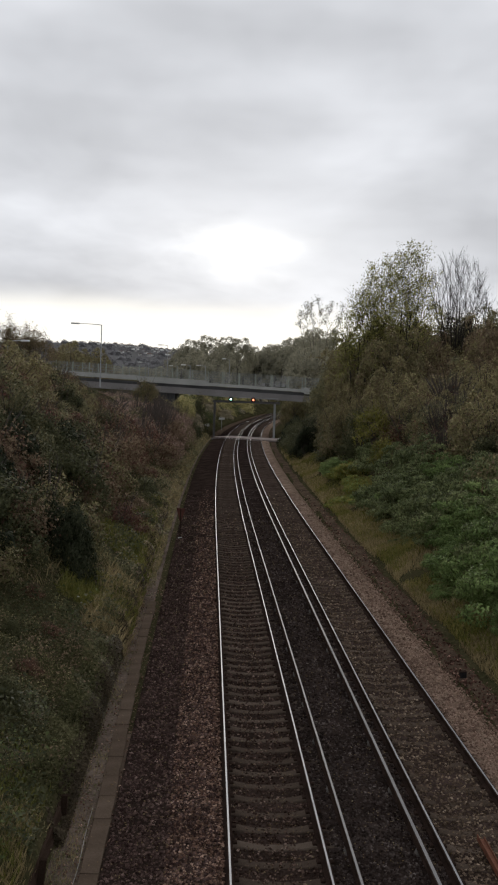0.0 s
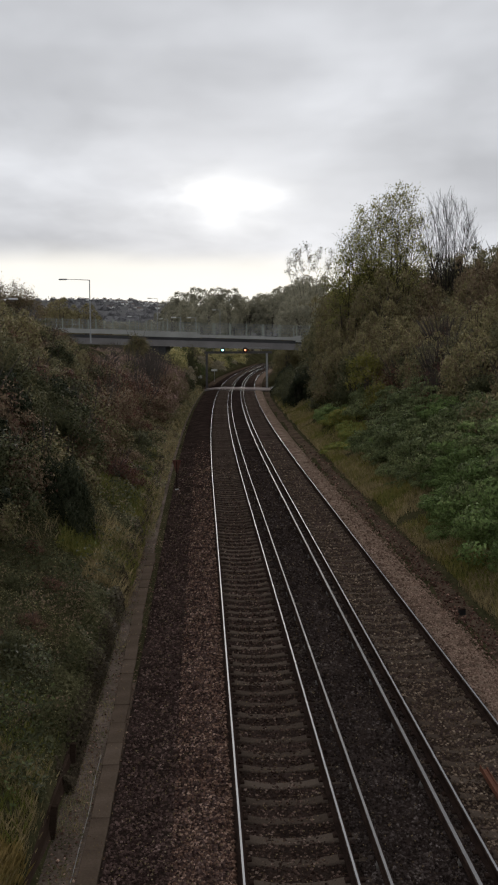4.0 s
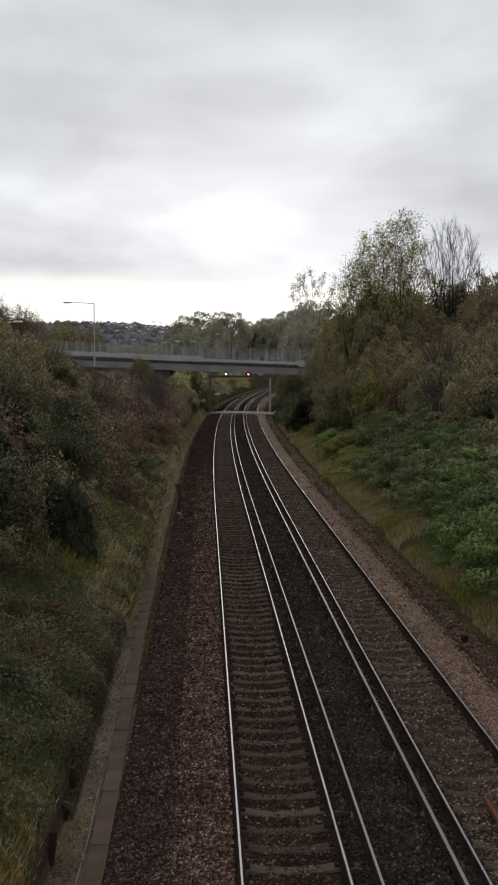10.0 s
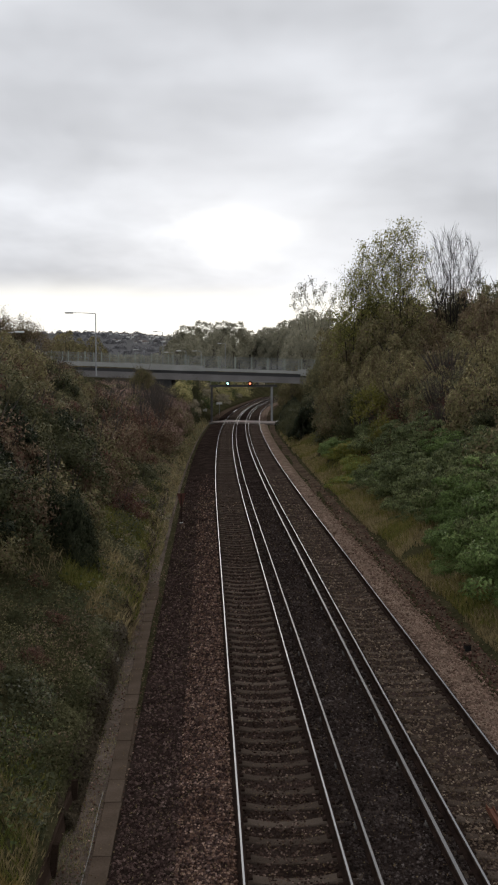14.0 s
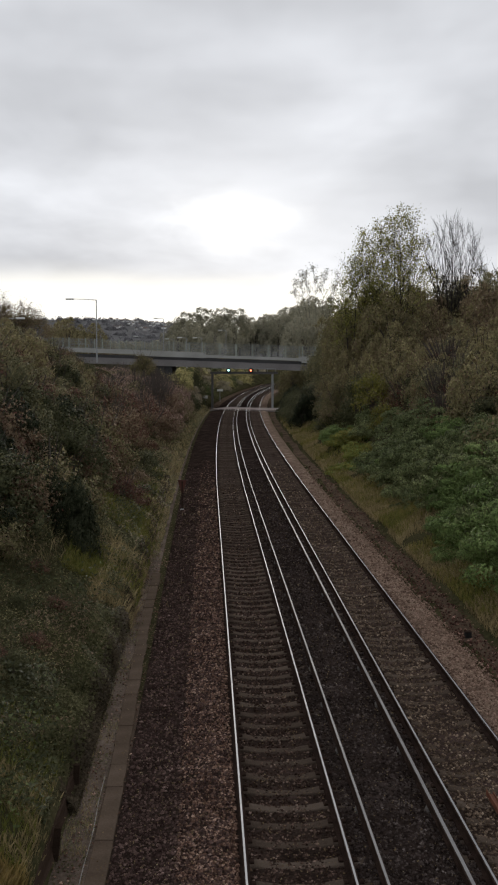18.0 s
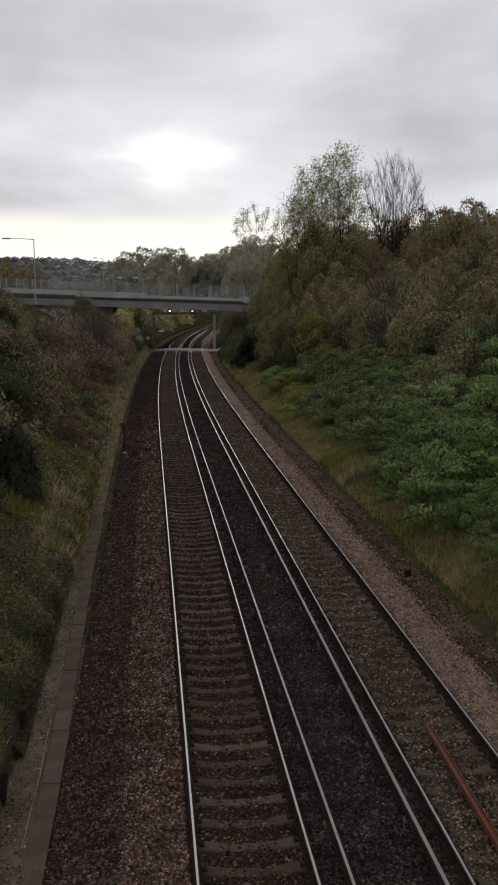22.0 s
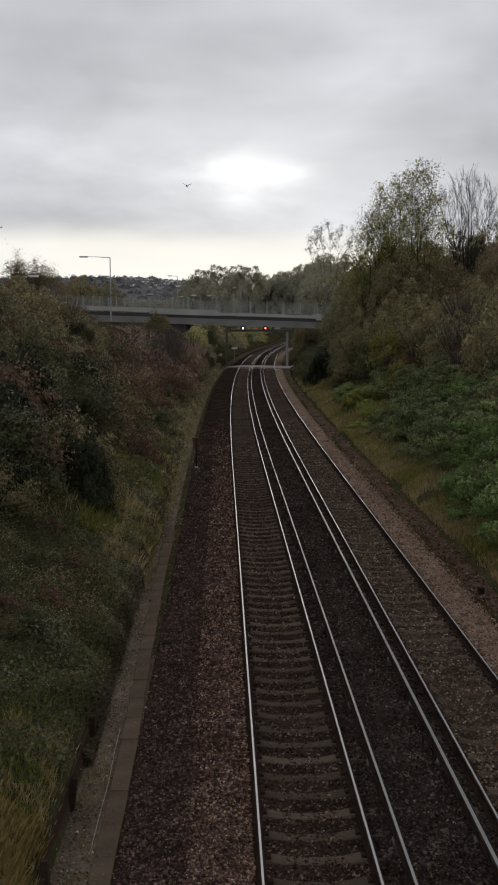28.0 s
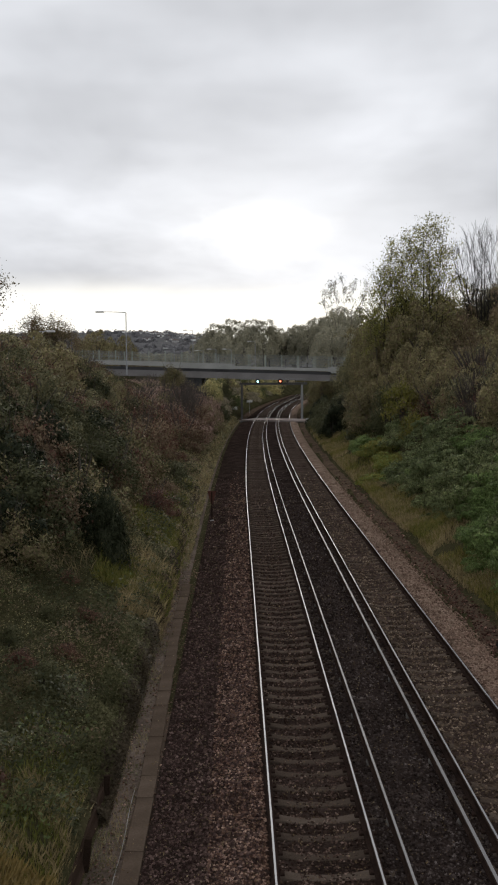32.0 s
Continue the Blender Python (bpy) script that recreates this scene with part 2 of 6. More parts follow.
M["rust"] = material("rail_rust", [(0.3, (0.020, 0.014, 0.012)), (0.5, (0.038, 0.025, 0.020)), (0.7, (0.07, 0.045, 0.035))], 3, 50, rough=0.8, bump=0.3, spec=0.04)
M["railtop"] = material("polished_rail_steel", [(0.3, (0.285, 0.285, 0.291)), (0.7, (0.387, 0.387, 0.394))], 1, 30, rough=0.42, metal=1.0, bump=0.02, tint=0.45)
M["contop"] = material("worn_conductor_steel", [(0.3, (0.20, 0.195, 0.195)), (0.7, (0.31, 0.305, 0.305))], 1, 30, rough=0.45, metal=1.0, bump=0.03, tint=0.4)
M["insulator"] = material("glazed_insulator", [(0.3, (0.10, 0.09, 0.08)), (0.7, (0.22, 0.2, 0.18))], 6, 50, rough=0.5, bump=0.1)
M["trough"] = material("trough_lid_concrete", [(0.3, (0.084, 0.060, 0.044)), (0.5, (0.114, 0.084, 0.062)), (0.7, (0.150, 0.111, 0.084))], 1.6, 35, bump=0.3, objrand=0.14, spec=0.04)
M["board"] = material("old_timber", [(0.3, (0.026, 0.017, 0.012)), (0.5, (0.051, 0.034, 0.025)), (0.7, (0.094, 0.064, 0.048))], 1.5, 30, bump=0.5, stretch=(1, 0.15, 3), objrand=0.2, spec=0.04)
M["rusty"] = material("orange_rust", [(0.3, (0.088, 0.028, 0.014)), (0.5, (0.152, 0.050, 0.024)), (0.7, (0.208, 0.080, 0.040))], 3, 40, bump=0.3)
M["rusty_dull"] = material("dull_brown_rust", [(0.3, (0.073, 0.030, 0.022)), (0.7, (0.156, 0.059, 0.041))], 3, 40, bump=0.3)
M["concrete"] = material("bridge_concrete", [(0.3, (0.168, 0.159, 0.155)), (0.5, (0.222, 0.209, 0.204)), (0.7, (0.282, 0.269, 0.262))], 0.4, 8, bump=0.15)
M["plinth"] = material("pale_plinth_concrete", [(0.3, (0.306, 0.306, 0.283)), (0.5, (0.398, 0.398, 0.375)), (0.7, (0.474, 0.474, 0.459))], 0.5, 9, bump=0.1)
M["crossing"] = material("pinkish_crossing_concrete", [(0.3, (0.250, 0.213, 0.194)), (0.5, (0.338, 0.288, 0.263)), (0.7, (0.425, 0.362, 0.338))], 0.8, 9, bump=0.15, spec=0.04)
# near-black concrete: paints the shadow along the deck edge; the abutments share it
M["darkband"] = material("dark_shade_concrete", [(0.3, (0.035, 0.035, 0.037)), (0.7, (0.08, 0.08, 0.08))], 0.5, 9, bump=0.1)
M["galv"] = material("galvanised_steel", [(0.3, (0.30, 0.31, 0.32)), (0.7, (0.45, 0.46, 0.46))], 3, 30, rough=0.5, metal=0.6, bump=0.05)
# darker steel: a dull tone on the beam, painted shadow on the left leg
M["dark_steel"] = material("dull_shaded_steel", [(0.3, (0.085, 0.080, 0.078)), (0.7, (0.15, 0.142, 0.138))], 3, 30, rough=0.7, bump=0.05)
M["greenpost"] = material("pale_green_paint", [(0.3, (0.270, 0.300, 0.255)), (0.7, (0.390, 0.420, 0.355))], 3, 30, rough=0.6, bump=0.05)
M["meshwire"] = material("parapet_mesh_wire", [(0.3, (0.20, 0.21, 0.20)), (0.7, (0.29, 0.30, 0.29))], 3, 30, rough=0.6, bump=0)
M["tarmac"] = material("road_asphalt", [(0.3, (0.04, 0.04, 0.042)), (0.7, (0.065, 0.065, 0.066))], 2, 40, bump=0.3)
M["black"] = material("black_paint", [(0.3, (0.012, 0.012, 0.013)), (0.7, (0.025, 0.025, 0.026))], 5, 40, rough=0.5, bump=0.05)
M["white"] = material("white_paint", [(0.3, (0.62, 0.62, 0.60)), (0.7, (0.78, 0.78, 0.76))], 4, 40, rough=0.5, bump=0.05)
M["bark"] = material("grey_brown_bark", [(0.3, (0.020, 0.017, 0.013)), (0.5, (0.036, 0.030, 0.025)), (0.7, (0.059, 0.050, 0.041))], 2, 25, bump=0.5, stretch=(1, 1, 0.3))
M["twig"] = material("grey_twig", [(0.3, (0.06, 0.048, 0.04)), (0.7, (0.12, 0.10, 0.085))], 2, 25, bump=0)
M["leaf_olive"] = leafy("olive_leaves", [(0.092, 0.084, 0.041), (0.158, 0.143, 0.068), (0.238, 0.205, 0.101), (0.377, 0.311, 0.166)])
M["leaf_brown"] = leafy("autumn_brown_leaves", [(0.118, 0.082, 0.054), (0.186, 0.133, 0.084), (0.267, 0.195, 0.122), (0.412, 0.314, 0.207)])
M["leaf_red"] = leafy("dull_red_leaves", [(0.078, 0.043, 0.037), (0.136, 0.064, 0.050), (0.193, 0.092, 0.067), (0.199, 0.143, 0.080)])
M["leaf_dark"] = leafy("dark_evergreen_leaves", [(0.038, 0.043, 0.023), (0.071, 0.076, 0.037), (0.113, 0.112, 0.055), (0.191, 0.176, 0.092)])
M["leaf_bramble"] = leafy("bramble_leaves", [(0.084, 0.124, 0.041), (0.149, 0.214, 0.068), (0.224, 0.308, 0.101), (0.402, 0.461, 0.195)])
M["leaf_grey"] = leafy("grey_green_leaves", [(0.054, 0.072, 0.025), (0.093, 0.117, 0.046), (0.132, 0.157, 0.060), (0.218, 0.243, 0.102)])
M["leaf_lime"] = leafy("bright_green_leaves", [(0.130, 0.141, 0.035), (0.204, 0.215, 0.051), (0.285, 0.275, 0.069), (0.425, 0.339, 0.104)])
M["leaf_yellow"] = leafy("yellow_green_leaves", [(0.162, 0.169, 0.054), (0.263, 0.265, 0.084), (0.378, 0.362, 0.119), (0.567, 0.520, 0.189)], 0.55)
M["leaf_moss"] = leafy("mossy_dark_leaves", [(0.126, 0.116, 0.059), (0.222, 0.199, 0.098), (0.324, 0.278, 0.140), (0.468, 0.397, 0.206)])
M["leaf_ivy"] = leafy("low_dark_ivy_leaves", [(0.034, 0.036, 0.016), (0.064, 0.064, 0.027), (0.104, 0.098, 0.043), (0.210, 0.195, 0.105)])
# mauve-brown and tan leaves near the bridge, lightened in colour to carry its haze
M["leaf_mauve"] = leafy("hazed_mauve_brown_leaves", [(0.203, 0.134, 0.112), (0.310, 0.204, 0.168), (0.417, 0.285, 0.232), (0.580, 0.415, 0.334)])
M["leaf_reed"] = leafy("hazed_tan_reed_leaves", [(0.248, 0.213, 0.149), (0.398, 0.339, 0.240), (0.546, 0.471, 0.339), (0.761, 0.670, 0.497)])
# very dark leaves whose colour gives the shadow under the turf's overhang
M["leaf_undercut"] = leafy("dark_undercut_leaves", [(0.026, 0.020, 0.013), (0.046, 0.035, 0.022), (0.075, 0.057, 0.036), (0.130, 0.102, 0.066)])
M["leaf_holly"] = leafy("blackish_evergreen_leaves", [(0.016, 0.020, 0.011), (0.028, 0.034, 0.018), (0.046, 0.052, 0.028), (0.095, 0.100, 0.060)])
# leaf colour lifted and greyed: the haze over the far trees is painted in
M["leaf_far"] = leafy("haze_paled_wood_leaves", [(0.245, 0.233, 0.171), (0.326, 0.307, 0.224), (0.405, 0.378, 0.273), (0.517, 0.475, 0.343)], 0.35)
M["leaf_dusk"] = leafy("dusky_bramble_leaves", [(0.093, 0.114, 0.049), (0.161, 0.191, 0.083), (0.240, 0.271, 0.119), (0.450, 0.477, 0.229)])
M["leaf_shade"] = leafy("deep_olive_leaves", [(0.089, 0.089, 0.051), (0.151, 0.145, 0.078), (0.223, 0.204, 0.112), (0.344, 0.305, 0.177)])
M["leaf_pale"] = leafy("pale_yellow_green_leaves", [(0.311, 0.287, 0.117), (0.486, 0.432, 0.174), (0.641, 0.543, 0.253), (0.850, 0.736, 0.427)])
M["leaf_gold"] = leafy("golden_leaves", [(0.111, 0.105, 0.025), (0.170, 0.163, 0.038), (0.246, 0.226, 0.055), (0.323, 0.294, 0.085)])
# near-neutral grey leaves, aerial haze put into their colour
M["leaf_haze"] = leafy("haze_grey_tree_leaves", [(0.169, 0.165, 0.170), (0.213, 0.208, 0.213), (0.256, 0.250, 0.256), (0.312, 0.304, 0.310)])
# ground of the far hill, greyed by painting the haze into its colour
M["far_slope"] = material("haze_painted_far_slope", [(0.3, (0.111, 0.109, 0.108)), (0.5, (0.150, 0.146, 0.143)), (0.7, (0.195, 0.189, 0.182))], 0.02, 0.2, bump=0, spec=0.04)
M["grass_straw"] = leafy("straw_yellow_grass", [(0.143, 0.108, 0.038), (0.230, 0.171, 0.061), (0.329, 0.243, 0.095), (0.439, 0.320, 0.151)])
M["stone_bed"] = material("dull_bed_stone", [(0.22, (0.022, 0.013, 0.010)), (0.48, (0.062, 0.040, 0.031)), (0.70, (0.130, 0.084, 0.066)), (0.84, (0.360, 0.260, 0.210))], 3, 60, bump=0.2, island=0.55, spec=0.04)
M["stone_light"] = material("pinkish_stone", [(0.22, (0.068, 0.039, 0.029)), (0.48, (0.171, 0.100, 0.072)), (0.68, (0.311, 0.199, 0.147)), (0.84, (0.596, 0.421, 0.323))], 3, 60, bump=0.2, island=0.55, spec=0.04)
M["stone_mid"] = material("khaki_brown_stone", [(0.22, (0.049, 0.034, 0.024)), (0.48, (0.125, 0.089, 0.064)), (0.70, (0.233, 0.170, 0.124)), (0.84, (0.498, 0.391, 0.290))], 3, 60, bump=0.2, island=0.55, spec=0.04)
M["stone_oily"] = material("oily_black_stone", [(0.25, (0.021, 0.015, 0.013)), (0.5, (0.056, 0.042, 0.037)), (0.75, (0.116, 0.091, 0.082)), (0.88, (0.269, 0.228, 0.209))], 3, 60, bump=0.2, island=0.55, spec=0.04)
M["litter"] = leafy("fallen_leaf_litter", [(0.09, 0.06, 0.03), (0.16, 0.11, 0.055), (0.24, 0.18, 0.10), (0.40, 0.34, 0.24)], 0.1)
M["grass_green"] = leafy("green_grass", [(0.102, 0.115, 0.031), (0.167, 0.174, 0.045), (0.244, 0.224, 0.066), (0.357, 0.271, 0.110)])
M["grass_dry"] = leafy("dry_grass", [(0.197, 0.155, 0.079), (0.296, 0.232, 0.119), (0.418, 0.330, 0.175), (0.592, 0.479, 0.266)])


def glow(name, color, strength):
    m = bpy.data.materials.new(name)
    m.use_nodes = True
    b = m.node_tree.nodes["Principled BSDF"]
    b.inputs["Base Color"].default_value = (*color, 1)
    b.inputs["Emission Color"].default_value = (*color, 1)
    b.inputs["Emission Strength"].default_value = strength
    return m


M["green_aspect"] = glow("green_signal_light", (0.45, 1.0, 0.85), 6.0)
M["red_aspect"] = glow("red_signal_light", (1.0, 0.22, 0.10), 4.0)

# ---- the line: straight under the camera, then bending right towards the road bridge ----
SLOPE = ((-60, -0.0414), (50, -0.0414), (78, -0.0305), (107, -0.0177), (134, -0.002), (156, 0.012), (186, 0.038), (221, 0.073), (267, 0.085), (300, 0.10), (340, 0.20), (400, 0.30), (415, 0.10), (1200, 0.10))
YS = np.arange(-60.0, 1200.0, 0.5)
XS = np.interp(YS, *zip(*SLOPE))
XS = np.cumsum(XS) * 0.5
XS = XS - np.interp(14.1, YS, XS) + 0.67


def line_x(y):
    return float(np.interp(y, YS, XS))


def at(y, off, z=0.0):
    """A point beside the left-hand track's middle: metres ahead, metres to the right of it, height over the rail tops."""
    s = float(np.interp(y, *zip(*SLOPE)))
    k = 1 / math.sqrt(1 + s * s)
    return Vector((line_x(y) + off * k, y - off * s * k, z))


def heading(y):
    return -math.degrees(math.atan(float(np.interp(y, *zip(*SLOPE)))))


def fbm(x, y, seed=0.0, octaves=3):
    return sum(noise.noise((x * 2 ** k + seed, y * 2 ** k - seed, seed * 1.7)) / 2 ** k for k in range(octaves))


LEFT = ((-400, 10.0), (-60, 8.5), (-30, 7.6), (-16.5, 7.0), (-13, 5.7), (-8.5, 2.6), (-5.2, 0.72), (-4.2, 0.28), (-3.72, 0.02), (-3.6, -0.42), (-2.6, -0.42), (-2.0, -0.36))
RIGHT = ((5.0, -0.36), (6.0, -0.30), (7.6, 0.35), (9.5, 1.5), (13.0, 4.0), (17.5, 7.0), (22, 8.6), (32, 10.5), (60, 14.0), (400, 22.0))
PROFILE = LEFT + RIGHT


def land(off, y):
    """Height of the ground at an offset from the line."""
    o = off
    if -6.5 < off < -3.2:  # beyond the timber boards the turf leans out towards the trough
        o = off - 0.14 * min(1.0, max(0.0, (y - 18) / 3.0)) * min(1.0, (6.5 + off) / 1.5)
    z = float(np.interp(o, *zip(*PROFILE)))
    side = min(1.0, max(0.0, (-off - 3.8) / 3.0 if off < 0 else (off - 6.0) / 3.0))
    z += side * (0.7 * fbm(off * 0.16, y * 0.12, 5.0) + 0.16 * fbm(off * 0.9, y * 0.9, 9.0, 2))
    if off < 0:  # the bank drops towards the bridge
        z -= 2.2 * math.exp(-((y - 148) / 26.0) ** 2) * min(1.0, max(0.0, (-off - 8) / 6.0)) * min(1.0, max(0.0, (off + 60) / 30.0))
    if 134 < y < 153 and off > 0:  # level standing at the foot crossing
        z = min(z, max(-0.3, (off - 9.6) * 1.2 - 0.3))
    far = min(1.0, max(0.0, (y - 450) / 1650.0))
    far = far * far * (3 - 2 * far)
    if y > 300:  # the cutting runs out and the land climbs to a ridge
        z += (8.0 - z) * min(1.0, (y - 300) / 100.0)
        z += 74 * far * min(1.0, max(0.35, 0.35 + (20 - off) / 520.0)) * (0.92 + 0.25 * fbm(off * 0.004, y * 0.003, 2.0))
    return z


def mesh_of(name, verts, faces, mats, index=None, smooth=False):
    me = bpy.data.meshes.new(name)
    me.from_pydata(verts, [], faces)
    for m in mats if isinstance(mats, (list, tuple)) else [mats]:
        me.materials.append(m)
    if index is not None:
        me.polygons.foreach_set("material_index", index)
    if smooth:
        me.polygons.foreach_set("use_smooth", [True] * len(me.polygons))
    me.update()
    return me


def part(name, me, parent=None, label=""):
    """Links a mesh as one object, under a thing or under a part of one."""
    ob = new(name, me)
    if parent is not None:
        ob.parent = parent
    return tagged(ob, label) if label else ob


def thing(name, label, category, group="", m=None, kind=""):
    ob = new(name)
    if m is not None:
        ob.matrix_basis = m
    return tagged(ob, label, category, group, kind)


class Build:
    """Collects boxes, tubes and strips into one mesh."""

    def __init__(self):
        self.v, self.f, self.i = [], [], []

    def add(self, verts, faces, mi=0):
        n = len(self.v)
        self.v += [tuple(p) for p in verts]
        self.f += [tuple(n + k for k in f) for f in faces]
        self.i += [mi] * len(faces)
        return self

    def box(self, x0, y0, z0, x1, y1, z1, mi=0, bev=0.0):
        if bev:
            b = bev
            rings = [(z0, b), (z0 + b, 0), (z1 - b, 0), (z1, b)]
            vs = []
            for z, s in rings:
                vs += [(x0 + s, y0 + s, z), (x1 - s, y0 + s, z), (x1 - s, y1 - s, z), (x0 + s, y1 - s, z)]
            fs = [(3, 2, 1, 0), (12, 13, 14, 15)]
            for r in range(3):
                fs += [(r * 4 + k, r * 4 + (k + 1) % 4, r * 4 + 4 + (k + 1) % 4, r * 4 + 4 + k) for k in range(4)]
            return self.add(vs, fs, mi)
        vs = [(x0, y0, z0), (x1, y0, z0), (x1, y1, z0), (x0, y1, z0), (x0, y0, z1), (x1, y0, z1), (x1, y1, z1), (x0, y1, z1)]
        return self.add(vs, [(3, 2, 1, 0), (4, 5, 6, 7), (0, 1, 5, 4), (1, 2, 6, 5), (2, 3, 7, 6), (3, 0, 4, 7)], mi)

    def tube(self, pts, radii, sides=6, mi=0, cap=True):
        vs, fs = [], []
        n = len(pts)
        for k, (p, r) in enumerate(zip(pts, radii)):
            p = Vector(p)
            d = (Vector(pts[min(k + 1, n - 1)]) - Vector(pts[max(k - 1, 0)])).normalized()
            a = d.orthogonal().normalized() if abs(d.z) < 0.95 else d.cross(Vector((0, 1, 0))).normalized()
            b = d.cross(a)
            vs += [p + (a * math.cos(2 * math.pi * s / sides) + b * math.sin(2 * math.pi * s / sides)) * r for s in range(sides)]
        for k in range(n - 1):
            fs += [(k * sides + s, k * sides + (s + 1) % sides, (k + 1) * sides + (s + 1) % sides, (k + 1) * sides + s) for s in range(sides)]
        if cap:
            fs += [tuple(reversed(range(sides))), tuple((n - 1) * sides + s for s in range(sides))]
        return self.add(vs, fs, mi)

    def sweep(self, profile, ys, off, mis, close=True, cap=True):
        """A profile (sideways, up) carried along the line."""
        vs, fs, n = [], [], len(profile)
        for y in ys:
            vs += [at(y, off + px, pz) for px, pz in profile]
        count = n if close else n - 1
        base = len(self.v)
        for k in range(len(ys) - 1):
            for s in range(count):
                self.f.append(tuple(base + q for q in (k * n + s, k * n + (s + 1) % n, (k + 1) * n + (s + 1) % n, (k + 1) * n + s)))
                self.i.append(mis[s])
        self.v += [tuple(p) for p in vs]
        if cap and close:
            self.f += [tuple(base + s for s in reversed(range(n))), tuple(base + (len(ys) - 1) * n + s for s in range(n))]
            self.i += [mis[0], mis[0]]
        return self

    def mesh(self, name, mats, smooth=False):
        return mesh_of(name, self.v, self.f, mats, self.i, smooth)


# ---- ground: one sheet to the horizon ----
def build_ground():
    offs = [-2500, -1500, -900, -700] + list(range(-620, -130, 28)) + [-125, -100, -70, -50, -38, -30, -25] + list(np.arange(-22, -3.75, 0.6)) + [-3.72, -3.58, -3.52, -3.46, -3.3, -3.1, -2.6, -2.0, 0, 2.5, 5.0, 5.5, 6.0]
    offs += list(np.arange(6.6, 26, 0.7)) + [28, 32, 38, 46, 60, 80, 110, 150, 210, 300, 420, 600, 900, 1500, 2500]
    ys = [-900, -500, -300, -150, -80, -40, -20] + list(np.arange(-8, 70, 0.9)) + list(np.arange(70, 180, 2.0)) + list(np.arange(180, 420, 8)) + list(np.arange(420, 1000, 30)) + list(np.arange(1000, 2300, 60)) + [2300, 2700, 3500]
    vs, fs = [], []
    for y in ys:
        for o in offs:
            yy = min(max(y, -59), 1190)
            p = at(yy, 0)
            s = float(np.interp(yy, *zip(*SLOPE)))
            vs.append((p.x + o, y - (o * s if abs(o) < 30 else 0), land(o, y)))
    n = len(offs)
    for r in range(len(ys) - 1):
        fs += [(r * n + c, r * n + c + 1, (r + 1) * n + c + 1, (r + 1) * n + c) for c in range(n - 1)]
    # from 420 m on the ground takes the haze-coloured material
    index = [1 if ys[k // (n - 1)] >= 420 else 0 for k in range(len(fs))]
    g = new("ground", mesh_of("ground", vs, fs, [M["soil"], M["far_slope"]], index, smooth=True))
    tagged(g, "rough grassy cutting banks rising on both sides of the railway", "ground", kind="structure")


build_ground()

# ballast bed, with shoulders, a dip between sleepers' ends and a hump in the six-foot
NEAR = list(np.arange(6, 60, 1.5)) + list(np.arange(60, 180, 4)) + list(np.arange(180, 420, 10))


def strip(name, profile, mats, label, ys=NEAR, jitter=0.015):
    vs, fs = [], []
    n = len(profile)
    for y in ys:
        vs += [at(y, o, z + jitter * noise.noise((o * 3.1, y * 1.3, 4.0))) for o, z in profile]
    for r in range(len(ys) - 1):
        fs += [(r * n + c, r * n + c + 1, (r + 1) * n + c + 1, (r + 1) * n + c) for c in range(n - 1)]
    ob = new(name, mesh_of(name, vs, fs, mats, smooth=True))
    return tagged(ob, label, "ballast", kind="structure")


SIX = 3.42  # between the middles of the two tracks
strip("ballast_left", [(-2.74, -0.35), (-2.2, -0.28), (-1.7, -0.17), (-1.2, -0.13), (-0.85, -0.15), (-0.72, -0.20), (0, -0.236), (0.72, -0.20), (0.9, -0.17)], M["ballast_bed"], "dark brown stone ballast under the track beside the trough")
strip("ballast_middle", [(0.9, -0.17), (1.2, -0.16), (1.71, -0.14), (2.2, -0.16), (2.55, -0.17)], M["ballast_dark"], "dark oily ballast between the two tracks")
strip("ballast_right", [(2.55, -0.17), (2.7, -0.19), (SIX, -0.231), (4.14, -0.19), (4.24, -0.17)], M["ballast"], "brown ballast under the second track")
strip("ballast_shoulder", [(4.24, -0.17), (4.6, -0.11), (4.95, -0.13), (5.25, -0.30), (5.35, -0.36)], M["ballast_tan"], "clean tan ballast shoulder beside the second track")
strip("cess_path", [(5.35, -0.345), (5.8, -0.30), (6.15, -0.26), (6.4, -0.22)], M["cess"], "trodden dirt cess path below the bank", jitter=0.04)
strip("cess_beyond", [(-4.6, -0.28), (-3.6, -0.31), (-2.7, -0.335), (-2.2, -0.27)], M["cess"], "pale stony cess beyond the crossing", ys=list(np.arange(151, 180, 4)) + list(np.arange(180, 420, 10)), jitter=0.05)
strip("cess_left", [(-3.6, -0.41), (-3.3, -0.38), (-2.99, -0.37)], M["cess_pale"], "dirt strip between the trough and the timber edging", jitter=0.04)

# ---- rails, sleepers, conductor rails ----
RAIL = [(-0.07, -0.16), (0.07, -0.16), (0.07, -0.145), (0.012, -0.125), (0.01, -0.05), (0.034, -0.035), (0.036, -0.010), (0.016, -0.001), (0.013, 0.0), (-0.013, 0.0), (-0.016, -0.001), (-0.036, -0.010), (-0.034, -0.035), (-0.01, -0.05), (-0.012, -0.125), (-0.07, -0.145)]
RAIL_MI = [0, 0, 0, 0, 0, 0, 0, 1, 1, 1, 0, 0, 0, 0, 0, 0]
RAIL_YS = [6.0] + list(np.arange(9, 420, 3.0))
PITCH = 0.628  # sleeper spacing


